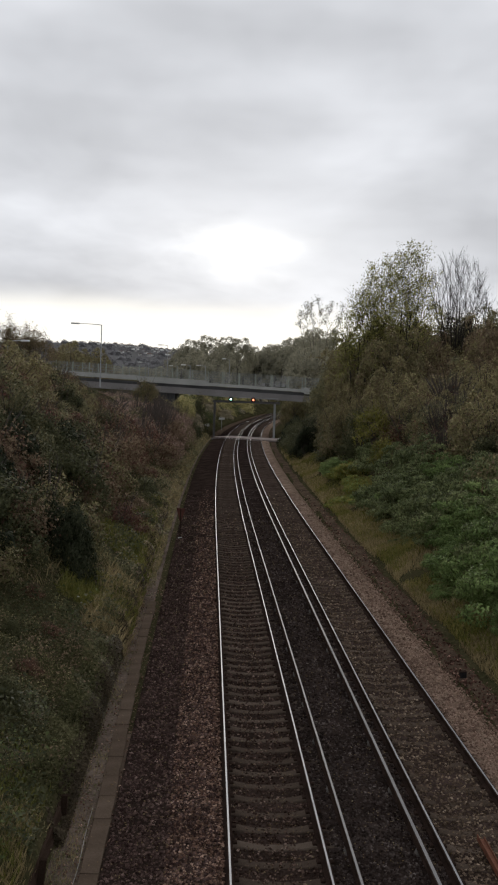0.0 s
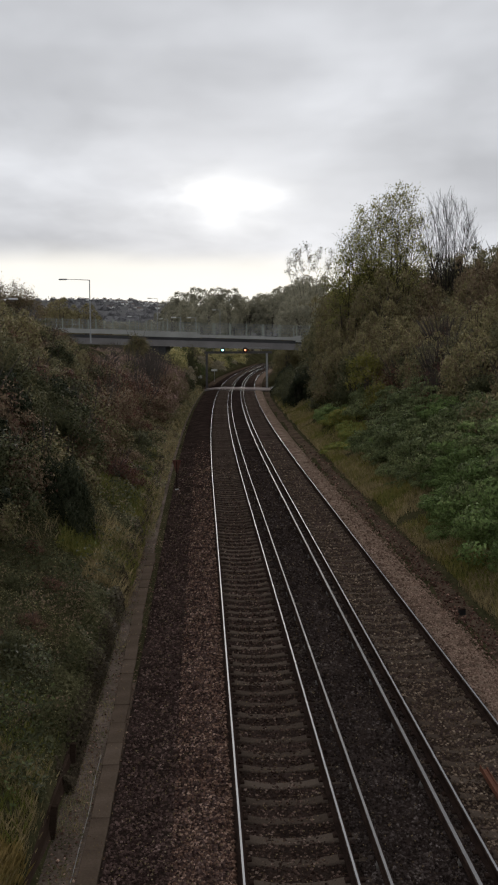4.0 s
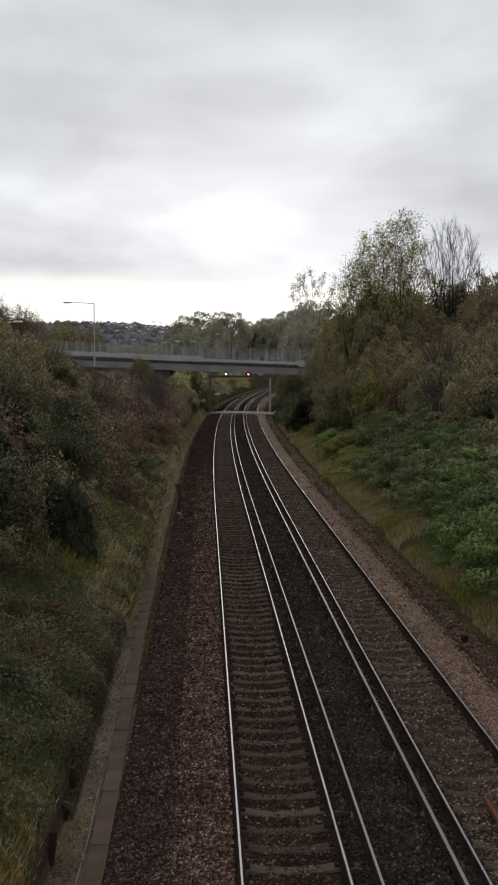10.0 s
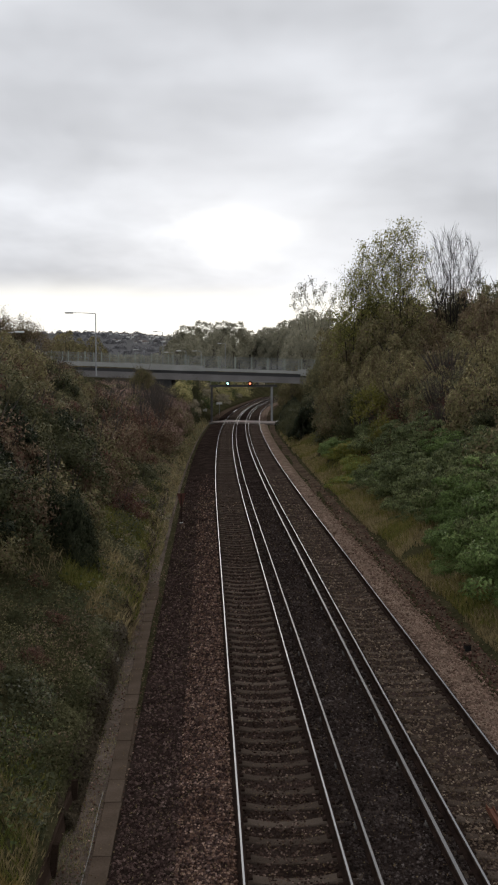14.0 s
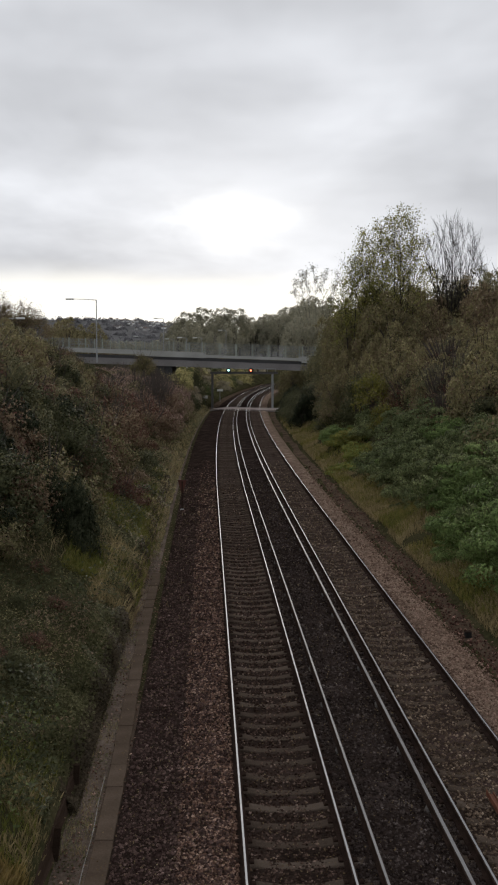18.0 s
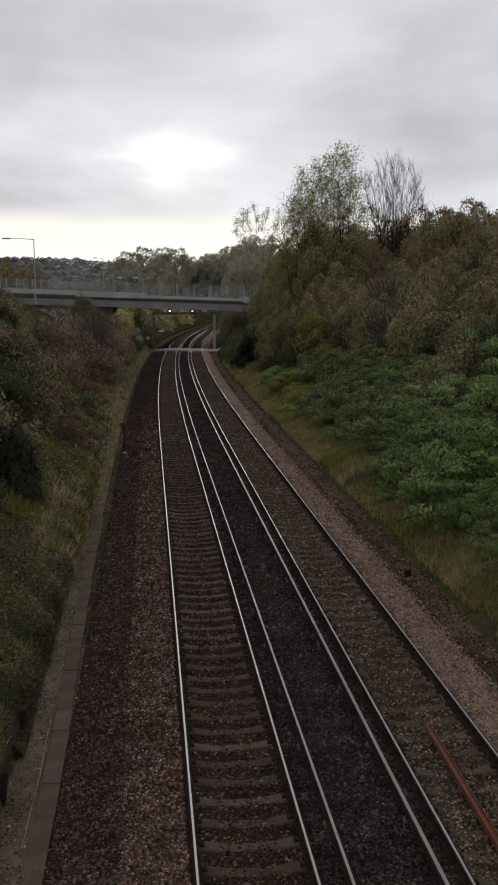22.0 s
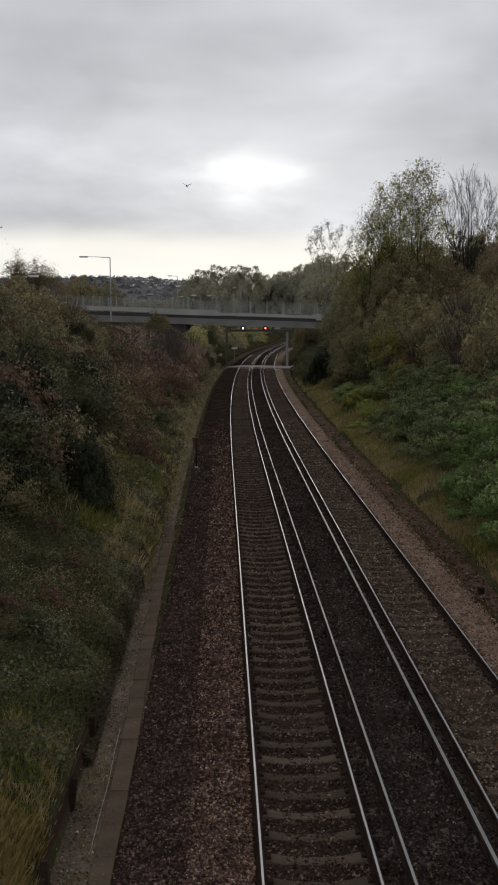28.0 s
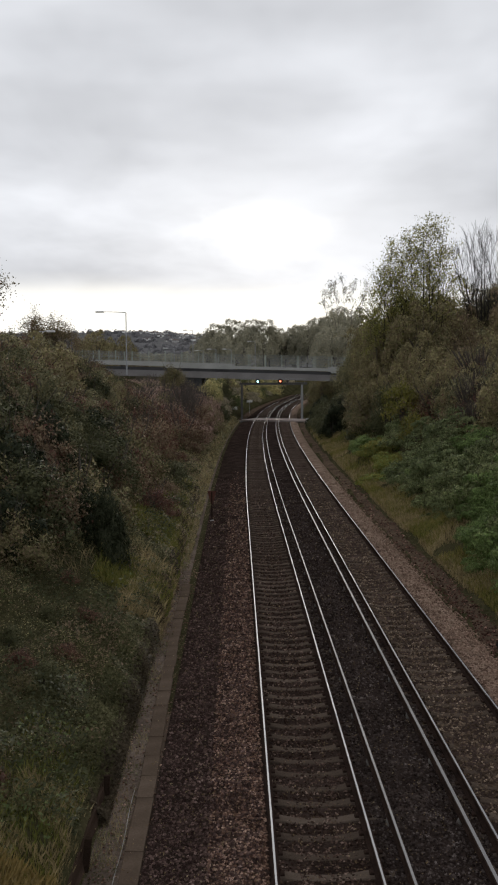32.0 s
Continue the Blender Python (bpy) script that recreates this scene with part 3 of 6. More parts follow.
def sleeper_mesh():
    """A concrete sleeper with raised rail seats and a waisted middle."""
    b = Build()
    st = [(-1.25, -0.20), (-1.0, -0.165), (-0.6, -0.165), (-0.36, -0.205), (-0.12, -0.222), (0.12, -0.222), (0.36, -0.205), (0.6, -0.165), (1.0, -0.165), (1.25, -0.20)]
    vs, fs = [], []
    for x, z in st:
        w = 0.13 if abs(x) > 0.4 else 0.118
        vs += [(x, -w - 0.02, -0.36), (x, -w, z - 0.015), (x, -w + 0.02, z), (x, w - 0.02, z), (x, w, z - 0.015), (x, w + 0.02, -0.36)]
    for k in range(len(st) - 1):
        fs += [(k * 6 + s, k * 6 + 6 + s, k * 6 + 7 + s, k * 6 + 1 + s) for s in range(5)]
    fs += [(0, 1, 2, 3, 4, 5), tuple(6 * len(st) - 6 + s for s in (5, 4, 3, 2, 1, 0))]
    return b.add(vs, fs).mesh("sleeper", M["sleeper"])


def clip_mesh():
    return Build().box(-0.035, -0.05, -0.172, 0.035, 0.05, -0.125, bev=0.012).mesh("rail_clip", M["rust"])


def build_track(name, off, con, wide, label):
    track = thing(name, label, "railway track", "pair of railway tracks")
    for s in (-0.753, 0.753):
        b = Build().sweep(RAIL, RAIL_YS, off + s, RAIL_MI)
        part("rail", b.mesh("rail", [M["rust"], M["railtop"]]), track, "rusty rail with a polished head")
    w = wide / 2
    prof = [(-0.055, -0.05), (0.055, -0.05), (0.055, -0.035), (0.018, -0.02), (0.018, 0.03), (w, 0.04), (w, 0.062), (w * 0.55, 0.076), (-w * 0.55, 0.076), (-w, 0.062), (-w, 0.04), (-0.018, 0.03), (-0.018, -0.02), (-0.055, -0.035)]
    b = Build().sweep(prof, [y for y in RAIL_YS], off + con, [0, 0, 0, 0, 0, 0, 0, 1, 0, 0, 0, 0, 0, 0])
    crail = part("conductor_rail", b.mesh("conductor_rail", [M["rust"], M["contop"]]), track, "third rail with a dull worn top")
    pot = Build().tube([(0, 0, -0.24), (0, 0, -0.19), (0, 0, -0.18), (0, 0, -0.12), (0, 0, -0.11), (0, 0, -0.05)], [0.09, 0.09, 0.065, 0.065, 0.08, 0.06], 8).mesh("insulator", M["insulator"])
    y = 8.4
    while y < 60:
        part("insulator", pot, crail).matrix_basis = Matrix.Translation(at(y, off + con))
        y += PITCH * 4
    me, clip = sleeper_mesh(), clip_mesh()
    rest = Build()
    k, y = 0, 7.47
    while y < 330:
        m = Matrix.Translation(at(y, off, 0.012 * noise.noise((y, off, 3)))) @ pose(0, 0, 0, 0, 0, heading(y) + 0.4 * noise.noise((y * 7, off, 1)))
        if k < 240:
            s = part("sleeper", me, track)
            s.matrix_basis = m
            if y < 28:
                for x in (-0.858, -0.648, 0.648, 0.858):
                    part("rail_clip", clip, s).matrix_basis = Matrix.Translation((x, 0, 0))
        else:
            rest.add([m @ v.co for v in me.vertices], [tuple(p.vertices) for p in me.polygons])
        k, y = k + 1, y + PITCH
    tagged(part("sleepers", rest.mesh("sleepers", M["sleeper"]), track), "distant concrete sleepers", kind="stuff")
    return track


build_track("railway_track", 0.0, 0.753 + 0.40, 0.07, "third-rail track on concrete sleepers in brown ballast")
build_track("railway_track", SIX, -0.753 - 0.37, 0.095, "third-rail track on buried concrete sleepers beside a tan shoulder")


# loose stones on the ballast
def stones(name, count, o0, o1, top, mat, label, y0=11.5, y1=75.0, size=0.034, skew=1.0):
    rng = np.random.default_rng(len(name) * 31 + count)
    u = rng.random(count)
    ys = y0 * (y1 / y0) ** (u ** 1.5)
    os_ = o1 - (o1 - o0) * rng.random(count) ** skew
    keep = rng.random(count) > np.clip((ys - 30) / 45, 0, 1) ** 0.8
    ys, os_ = ys[keep], os_[keep]
    count = len(ys)
    base = np.array([(1, 0, 0), (0, 1, 0), (-1, 0, 0), (0, -1, 0), (0, 0, 1), (0, 0, -1)], float)
    tri = np.array([(0, 1, 4), (1, 2, 4), (2, 3, 4), (3, 0, 4), (1, 0, 5), (2, 1, 5), (3, 2, 5), (0, 3, 5)])
    sc = size * (0.55 + 0.75 * rng.random((count, 1, 1))) * (1 + 0.2 * (ys[:, None, None] - 14) / 14)
    v = base[None] * (0.65 + 0.6 * rng.random((count, 6, 1))) * np.array([1.1, 0.95, 0.75])
    a = rng.random(count) * 6.283
    c, s = np.cos(a)[:, None], np.sin(a)[:, None]
    tl = rng.normal(0, 0.5, (count, 1))
    x, y, z = v[..., 0], v[..., 1], v[..., 2]
    x, z = x * np.cos(tl) - z * np.sin(tl), x * np.sin(tl) + z * np.cos(tl)
    v = np.stack([x * c - y * s, x * s + y * c, z], -1) * sc
    lx = np.interp(ys, YS, XS)
    sl = np.interp(ys, *zip(*SLOPE))
    tops = np.interp(os_, *zip(*top))
    pos = np.stack([lx + os_, ys - os_ * sl, tops + 0.3 * sc[:, 0, 0]], -1)
    v += pos[:, None]
    f = (tri[None] + 6 * np.arange(count)[:, None, None]).reshape(-1, 3)
    ob = new(name, mesh_of(name, v.reshape(-1, 3).tolist(), f.tolist(), mat))
    return tagged(ob, label, "ballast stones", kind="stuff")


TOP = [(-2.74, -0.35), (-2.2, -0.28), (-1.7, -0.17), (-1.2, -0.13), (-0.85, -0.15), (-0.72, -0.20), (0, -0.236), (0.72, -0.20), (0.9, -0.17), (1.2, -0.16), (1.71, -0.14), (2.55, -0.17), (2.7, -0.19), (SIX, -0.231), (4.14, -0.19), (4.3, -0.15), (4.6, -0.11), (4.95, -0.13), (5.25, -0.30), (5.8, -0.30), (6.4, -0.22)]
stones("ballast_stones", 20000, -2.7, -0.9, TOP, M["stone_dark"], "loose angular dark brown ballast stones between the track and the cable trough", size=0.029)
stones("ballast_stones", 11000, -1.75, -0.84, TOP, M["stone_light"], "loose pinkish ballast stones beside the outer rail", size=0.027, skew=1.3)
stones("ballast_stones", 11000, -0.7, 0.7, TOP, M["stone_bed"], "brown ballast stones between the rails beside the trough", size=0.026)
stones("ballast_stones", 18000, 0.85, 2.6, TOP, M["stone_oily"], "dark ballast stones between the tracks", size=0.028)
stones("ballast_stones", 12000, SIX - 0.7, SIX + 0.7, TOP, M["stone_mid"], "brown ballast stones between the rails beside the tan shoulder", size=0.028)
stones("ballast_stones", 16000, 4.24, 5.4, TOP, M["stone_tan"], "clean tan stones on the ballast shoulder", size=0.029)
stones("ballast_stones", 6000, 5.35, 6.5, TOP, M["stone"], "scattered stones on the dirt path", size=0.03)
stones("ballast_stones", 1500, -3.55, -2.7, [(-3.6, -0.40), (-3.3, -0.37), (-2.74, -0.36)], M["stone_light"], "scattered stones on the dirt beside the trough", size=0.022, y0=9.5, y1=40)

# ---- lineside things ----
def build_trough():
    t = thing("cable_trough", "weathered concrete cable trough with separate lids along the track", "cable trough")
    body = Build().sweep([(-0.165, -0.55), (0.165, -0.55), (0.165, -0.385), (-0.165, -0.385)], list(np.arange(8, 24, 2)), -2.92, [0, 0, 0, 0])
    part("channel", body.mesh("channel", M["trough"]), t)
    lid = Build().box(-0.148, -0.497, -0.385, 0.148, 0.497, -0.33, bev=0.008).mesh("lid", M["trough"])
    rng = random.Random(4)
    y = 9.0
    while y < 36:
        o = part("lid", lid, t)
        o.matrix_basis = Matrix.Translation(at(y, -2.895 - 0.16 * min(1.0, max(0.0, (y - 16) / 12)) + rng.uniform(-0.012, 0.012), rng.uniform(-0.012, 0.008))) @ pose(0, 0, 0, rng.uniform(-0.6, 0.6), rng.uniform(-1, 1), heading(y) + rng.uniform(-0.5, 0.5))
        y += 1.0


def build_edging():
    rng = random.Random(8)
    e = thing("timber_edging", "rotting timber board edging on short posts holding the bank", "retaining edge")
    y = 9.0
    while y < 19:
        b = Build().box(-0.03, -1.18, -0.22, 0.03, 1.18, 0.14, bev=0.01).mesh("board", M["board"])
        o = part("board", b, e)
        o.matrix_basis = Matrix.Translation(at(y, -3.64 + rng.uniform(-0.05, 0.05), -0.22)) @ pose(0, 0, 0, rng.uniform(-1, 1), rng.uniform(-12, 4), heading(y) + rng.uniform(-1.5, 1.5))
        p = Build().box(-0.05, -0.05, -0.4, 0.05, 0.05, 0.30, bev=0.01).mesh("post", M["board"])
        o = part("post", p, e)
        o.matrix_basis = Matrix.Translation(at(y - 1.15, -3.57, -0.2)) @ pose(0, 0, 0, rng.uniform(-5, 5), rng.uniform(-6, 6), 0)
        y += 2.4


def build_plank():
    p = thing("rusty_steel_bar", "orange rusted steel bar lying between the rails", "steel bar")
    b = Build()
    b.box(-0.065, -2.05, 0.0, 0.065, 2.05, 0.02, bev=0.006).box(-0.065, -2.05, 0.02, -0.05, 2.05, 0.10, bev=0.004).box(0.05, -2.05, 0.02, 0.065, 2.05, 0.06, bev=0.004)
    part("bar", b.mesh("bar", M["rusty"]), p)
    p.matrix_basis = pose(4.06, 14.65, -0.172, 0, 0, 1.2)


def build_signpost():
    s = thing("trackside_marker", "rust-brown marker plate on a thin post beside the ballast", "railway sign")
    part("post", Build().tube([(0, 0, 0), (0, 0, 1.45)], [0.03, 0.03], 8).mesh("post", M["rust"]), s)
    plate = Build().add([(-0.22, 0, 1.5), (0.22, 0, 1.5), (0.04, 0, 0.85), (-0.04, 0, 0.85), (-0.22, 0.02, 1.5), (0.22, 0.02, 1.5), (0.04, 0.02, 0.85), (-0.04, 0.02, 0.85)], [(3, 2, 1, 0), (4, 5, 6, 7), (0, 1, 5, 4), (1, 2, 6, 5), (2, 3, 7, 6), (3, 0, 4, 7)])
    part("plate", plate.mesh("plate", M["rusty_dull"]), s)
    part("base", Build().box(-0.09, -0.09, -0.1, 0.09, 0.09, 0.06, bev=0.02).mesh("base", M["plinth"]), s, "small pale concrete base")
    s.matrix_basis = Matrix.Translation((-3.37, 50.4, -0.35))


def build_box():
    s = thing("lineside_box", "small dark junction box on the cess path", "junction box")
    part("case", Build().box(-0.13, -0.1, 0, 0.13, 0.1, 0.32, bev=0.02).mesh("case", M["black"]), s)
    part("lid", Build().box(-0.15, -0.12, 0.32, 0.15, 0.12, 0.36, bev=0.01).mesh("lid", M["rust"]), s)
    s.matrix_basis = Matrix.Translation((5.83, 26.98, -0.32)) @ pose(0, 0, 0, 0, 0, 20) @ Matrix.Diagonal((0.6, 0.6, 0.5, 1))


def build_cable():
    """A thin grey cable left lying beside the trough."""
    c = thing("cable", "thin pale grey cable lying slack beside the trough", "cable")
    pts = [at(y, -3.13 + 0.05 * noise.noise((y * 0.7, 2.0, 0.5)), -0.355) for y in np.arange(13.6, 18.2, 0.4)]
    part("sheath", Build().tube(pts, [0.007] * len(pts), 6).mesh("sheath", M["insulator"]), c)


build_cable()
build_trough()
build_edging()
build_plank()
build_signpost()
build_box()

# ---- signal gantry, foot crossing ----
GY = 148.0


def build_gantry():
    g = thing("signal_gantry", "grey steel portal gantry carrying two lit signals", "signal gantry")
    # the left leg stands in shadow, painted by its darker steel
    for x, steel in ((-5.42, M["dark_steel"]), (3.25, M["galv"])):
        leg = Build()
        leg.box(x - 0.15, GY - 0.02, -0.3, x + 0.15, GY + 0.02, 4.95).box(x - 0.15, GY - 0.15, -0.3, x - 0.13, GY + 0.15, 4.95).box(x + 0.13, GY - 0.15, -0.3, x + 0.15, GY + 0.15, 4.95)
        l = part("leg", leg.mesh("leg", steel), g)
        part("base_plate", Build().box(x - 0.35, GY - 0.35, -0.42, x + 0.35, GY + 0.35, -0.2, bev=0.03).mesh("base_plate", M["concrete"]), l)
    part("beam", Build().box(-5.75, GY - 0.15, 4.95, 4.0, GY + 0.15, 5.0).box(-5.75, GY - 0.02, 5.0, 4.0, GY + 0.02, 5.22).box(-5.75, GY - 0.15, 5.22, 4.0, GY + 0.15, 5.27).mesh("beam", M["dark_steel"]), g)
    rail = Build()
    for k in range(9):
        rail.tube([(-5.6 + k * 1.16, GY + 0.2, 5.27), (-5.6 + k * 1.16, GY + 0.2, 5.75)], [0.02, 0.02], 5)
    rail.tube([(-5.6, GY + 0.2, 5.75), (3.68, GY + 0.2, 5.75)], [0.02, 0.02], 5)
    part("guard_rail", rail.mesh("guard_rail", M["galv"]), g)
    for x, aspect, tag in ((-3.1, "green_aspect", "round signal head showing green"), (0.12, "red_aspect", "round signal head showing red")):
        h = part("signal_head", Build().tube([(x, GY - 0.30, 5.45), (x, GY - 0.26, 5.45)], [0.36, 0.36], 16).mesh("signal_head", M["black"]), g, tag)
        part("bracket", Build().box(x - 0.05, GY - 0.26, 5.2, x + 0.05, GY - 0.14, 5.5).mesh("bracket", M["galv"]), h)
        part("lens", Build().tube([(x, GY - 0.36, 5.45), (x, GY - 0.30, 5.45)], [0.125, 0.125], 14).mesh("lens", M[aspect]), h, "glowing lens")
        part("hood", Build().tube([(x, GY - 0.55, 5.64), (x, GY - 0.30, 5.64)], [0.03, 0.09], 8).mesh("hood", M["black"]), h)


def build_crossing():
    c = thing("foot_crossing", "pale concrete panel crossing over both tracks below the gantry", "level crossing")
    spans = [(-1.9, -0.82), (-0.68, 0.68), (0.83, 1.05), (1.28, 2.1), (2.36, 2.6), (2.74, SIX + 0.68), (SIX + 0.83, 6.4), (6.44, 9.6)]
    for a, b in spans:
        y0 = 147.5
        p = at(y0, (a + b) / 2)
        part("panel", Build().box(-(b - a) / 2, -2.7, -0.2, (b - a) / 2, 2.7, 0.03, bev=0.02).mesh("panel", M["crossing"]), c).matrix_basis = Matrix.Translation(p) @ pose(0, 0, 0, 0, 0, heading(y0))
    c.matrix_basis = Matrix.Translation((-1, 147.5, 0)) @ pose(0, 0, 0, 0, 0, -26) @ Matrix.Translation((1, -147.5, 0))
    r = thing("handrail", "white tubular barrier at the end of the crossing", "handrail")
    ends = [Vector((x, y, 0)) for x, y in ((3.75, 141.6), (4.55, 141.2), (5.3, 141.0))]
    for k, q in enumerate(ends):
        part("post", Build().tube([q + Vector((0, 0, -0.6)), q + Vector((0, 0, 0.35 + 0.3 * k))], [0.045, 0.045], 6).mesh("post", M["white"]), r)
    for lift in (0.3, -0.15):
        part("rail", Build().tube([q + Vector((0, 0, lift + 0.3 * k)) for k, q in enumerate(ends)], [0.045] * 3, 6).mesh("rail", M["white"]), r)
    part("brace", Build().tube([ends[0] + Vector((0, 0, -0.5)), ends[2] + Vector((0, 0, 0.7))], [0.04, 0.04], 6).mesh("brace", M["white"]), r)
    s = thing("notice_board", "small white notice board on two legs beside the line", "sign")
    for x in (-7.3, -6.5):
        part("leg", Build().tube([(x, 150, -0.3), (x, 150, 1.7)], [0.04, 0.04], 6).mesh("leg", M["galv"]), s)
    part("board", Build().box(-7.55, 149.93, 1.35, -6.2, 149.97, 1.75, bev=0.01).mesh("board", M["white"]), s)
    n = thing("notice_board", "small white notice board far along the bank", "sign")
    part("leg", Build().tube([(-5.2, 178, -0.3), (-5.2, 178, 1.9)], [0.04, 0.04], 6).mesh("leg", M["galv"]), n)
    part("board", Build().box(-5.7, 177.93, 1.5, -4.7, 177.97, 1.85, bev=0.01).mesh("board", M["white"]), n)


build_gantry()
build_crossing()

# ---- road bridge ----
BY, FALL = 153.0, -0.0335  # its near face, and the fall of the road to the right


def bz(x, z):
    """Height of a level of the bridge at x, given at x = 0."""
    return z + FALL * x


def slab(b, x0, x1, y0, y1, z0, z1, mi=0):
    vs = [(x, y, bz(x, z)) for x in (x0, x1) for y in (y0, y1) for z in (z0, z1)]
    return b.add(vs, [(0, 1, 3, 2), (4, 6, 7, 5), (0, 4, 5, 1), (2, 3, 7, 6), (1, 5, 7, 3), (0, 2, 6, 4)], mi)


def build_bridge():
    g = thing("road_bridge", "grey concrete road bridge with pale plinths and mesh parapets", "road bridge")
    for y in (BY, BY + 8.6):
        part("girder", slab(Build(), -34, 22, y, y + 0.6, 5.6, 6.55).mesh("girder", M["concrete"]), g, "long grey edge girder")
        # the recess under the plinth, its shadow given as a dark colour
        part("deck_edge", slab(Build(), -34, 22, y - 0.02 if y == BY else y + 0.1, y + 0.5, 6.55, 7.0).mesh("deck_edge", M["darkband"]), g, "recessed deck edge with its shadow painted dark")
    part("deck", slab(Build(), -34, 22, BY + 0.6, BY + 8.6, 6.1, 6.95).mesh("deck", M["concrete"]), g)
    part("carriageway", slab(Build(), -120, 60, BY + 1.6, BY + 7.6, 6.955, 7.0).mesh("carriageway", M["tarmac"]), g, "asphalt road")
    for y, s in ((BY - 0.12, 1), (BY + 8.7, 1)):
        for x0, x1, z0, z1 in ((-34, -17.0, 7.2, 7.86), (-16.96, -7.0, 6.98, 7.82), (-6.96, 7.6, 7.06, 7.5), (7.64, 22, 6.8, 7.75)):
            part("plinth", slab(Build(), x0, x1, y, y + 0.42, z0, z1).mesh("plinth", M["plinth"]), g, "pale concrete parapet plinth")
    wire = Build()
    W = 2.48
    for k in range(1, 25):
        wire.box(k * W / 25 - 0.007, -0.007, 0.0, k * W / 25 + 0.007, 0.007, 1.65)
    for z in (0.02, 0.42, 0.82, 1.22, 1.62):
        wire.box(0.0, -0.012, z - 0.015, W, 0.012, z + 0.015)
    wire = wire.mesh("mesh_panel", M["meshwire"])
    post = Build().box(-0.07, -0.05, -0.2, 0.07, 0.05, 1.78, bev=0.01).mesh("post", M["greenpost"])
    for y in (BY + 0.1, BY + 8.9):
        for k in range(-14, 9):
            x = k * W + 0.36
            z = bz(x, 7.5)
            h = Matrix.Translation((x, y, z + (0.0 if -7.2 <= x <= 7.9 else 0.1)))
            part("parapet_post", post, g).matrix_basis = h
            part("mesh_panel", wire, g).matrix_basis = Matrix.Translation((x, y, z + 0.1)) @ pose(0, 0, 0, 0, math.degrees(-math.atan(FALL)), 0)
    for x0, x1 in ((-14.2, -11.6), (11.0, 14.0)):
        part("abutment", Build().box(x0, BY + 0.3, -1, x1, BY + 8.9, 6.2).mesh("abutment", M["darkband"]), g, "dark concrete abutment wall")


def build_lamp(x, y, ground_z, top, reach, label, head_len=0.75, head="galv"):
    l = thing("street_lamp", label, "street lamp", "lamps along the road")
    part("column", Build().tube([(x, y, ground_z), (x, y, ground_z + 1.6), (x, y, ground_z + 1.65), (x, y, top)], [0.11, 0.11, 0.08, 0.06], 10).mesh("column", M["galv"]), l, "grey steel column")
    s = 1 if reach > 0 else -1
    part("arm", Build().tube([(x + 0.05 * s, y, top - 0.03), (x, y, top), (x + reach * 0.6, y, top + 0.1), (x + reach, y, top + 0.13)], [0.05, 0.05, 0.035, 0.03], 8).mesh("arm", M["galv"]), l)
    hd = Build()
    x0, x1 = sorted((x + reach - 0.1 * s, x + reach + head_len * s))
    hd.box(x0, y - 0.14, top + 0.02, x1, y + 0.14, top + 0.2, bev=0.05)
    part("lantern", hd.mesh("lantern", M[head]), l, "flat pale lantern")
    return l


build_bridge()
build_lamp(-20.1, 135.0, 6.6, 14.75, -3.0, "tall grey street lamp with a long arm beside the road", 1.0)
# lamps of the road beyond the bridge
for x, y, top, reach in ((-18.4, 180, 10.9, -1.2), (-10.8, 176, 10.6, -0.9), (-9.2, 197, 11.0, -1.0), (-5.4, 232, 13.4, -1.0), (-17.2, 205, 15.0, -1.2), (-24.0, 100, 10.9, 1.4), (-33.6, 130, 10.6, 1.2), (-29.0, 185, 9.7, -1.2), (-17.0, 230, 11.4, -1.2)):
    build_lamp(x, y, 5.5, top, reach, "grey street lamp with a white lantern along the road", head="white")

# ---- plants ----
def leaves_arrays(pos, nrm, size, rng, corners=3, wild=0.6):
    """A pointed leaf at each place, its upper side outwards: three corners, or four and folded along the middle for those near by."""
    n = len(pos)
    d = nrm + rng.normal(0, wild, (n, 3))
    d /= np.linalg.norm(d, axis=1, keepdims=True) + 1e-9
    flip = np.sign((d * nrm).sum(1, keepdims=True) + 1e-6)
    d = d * flip
    a = np.cross(d, rng.normal(0, 1, (n, 3)))
    a /= np.linalg.norm(a, axis=1, keepdims=True) + 1e-9
    b = np.cross(d, a)
    s = size * (0.6 + 0.8 * rng.random((n, 1)))
    if corners == 3:
        return np.stack([pos - a * s * 0.42 + b * s * -0.40, pos + a * s * 0.62, pos - a * s * 0.5 + b * s * 0.36], 1)
    return np.stack([pos - a * s * 0.5, pos - b * s * 0.34 + d * s * 0.08, pos + a * s * 0.55, pos + b * s * 0.34 + d * s * 0.08], 1)


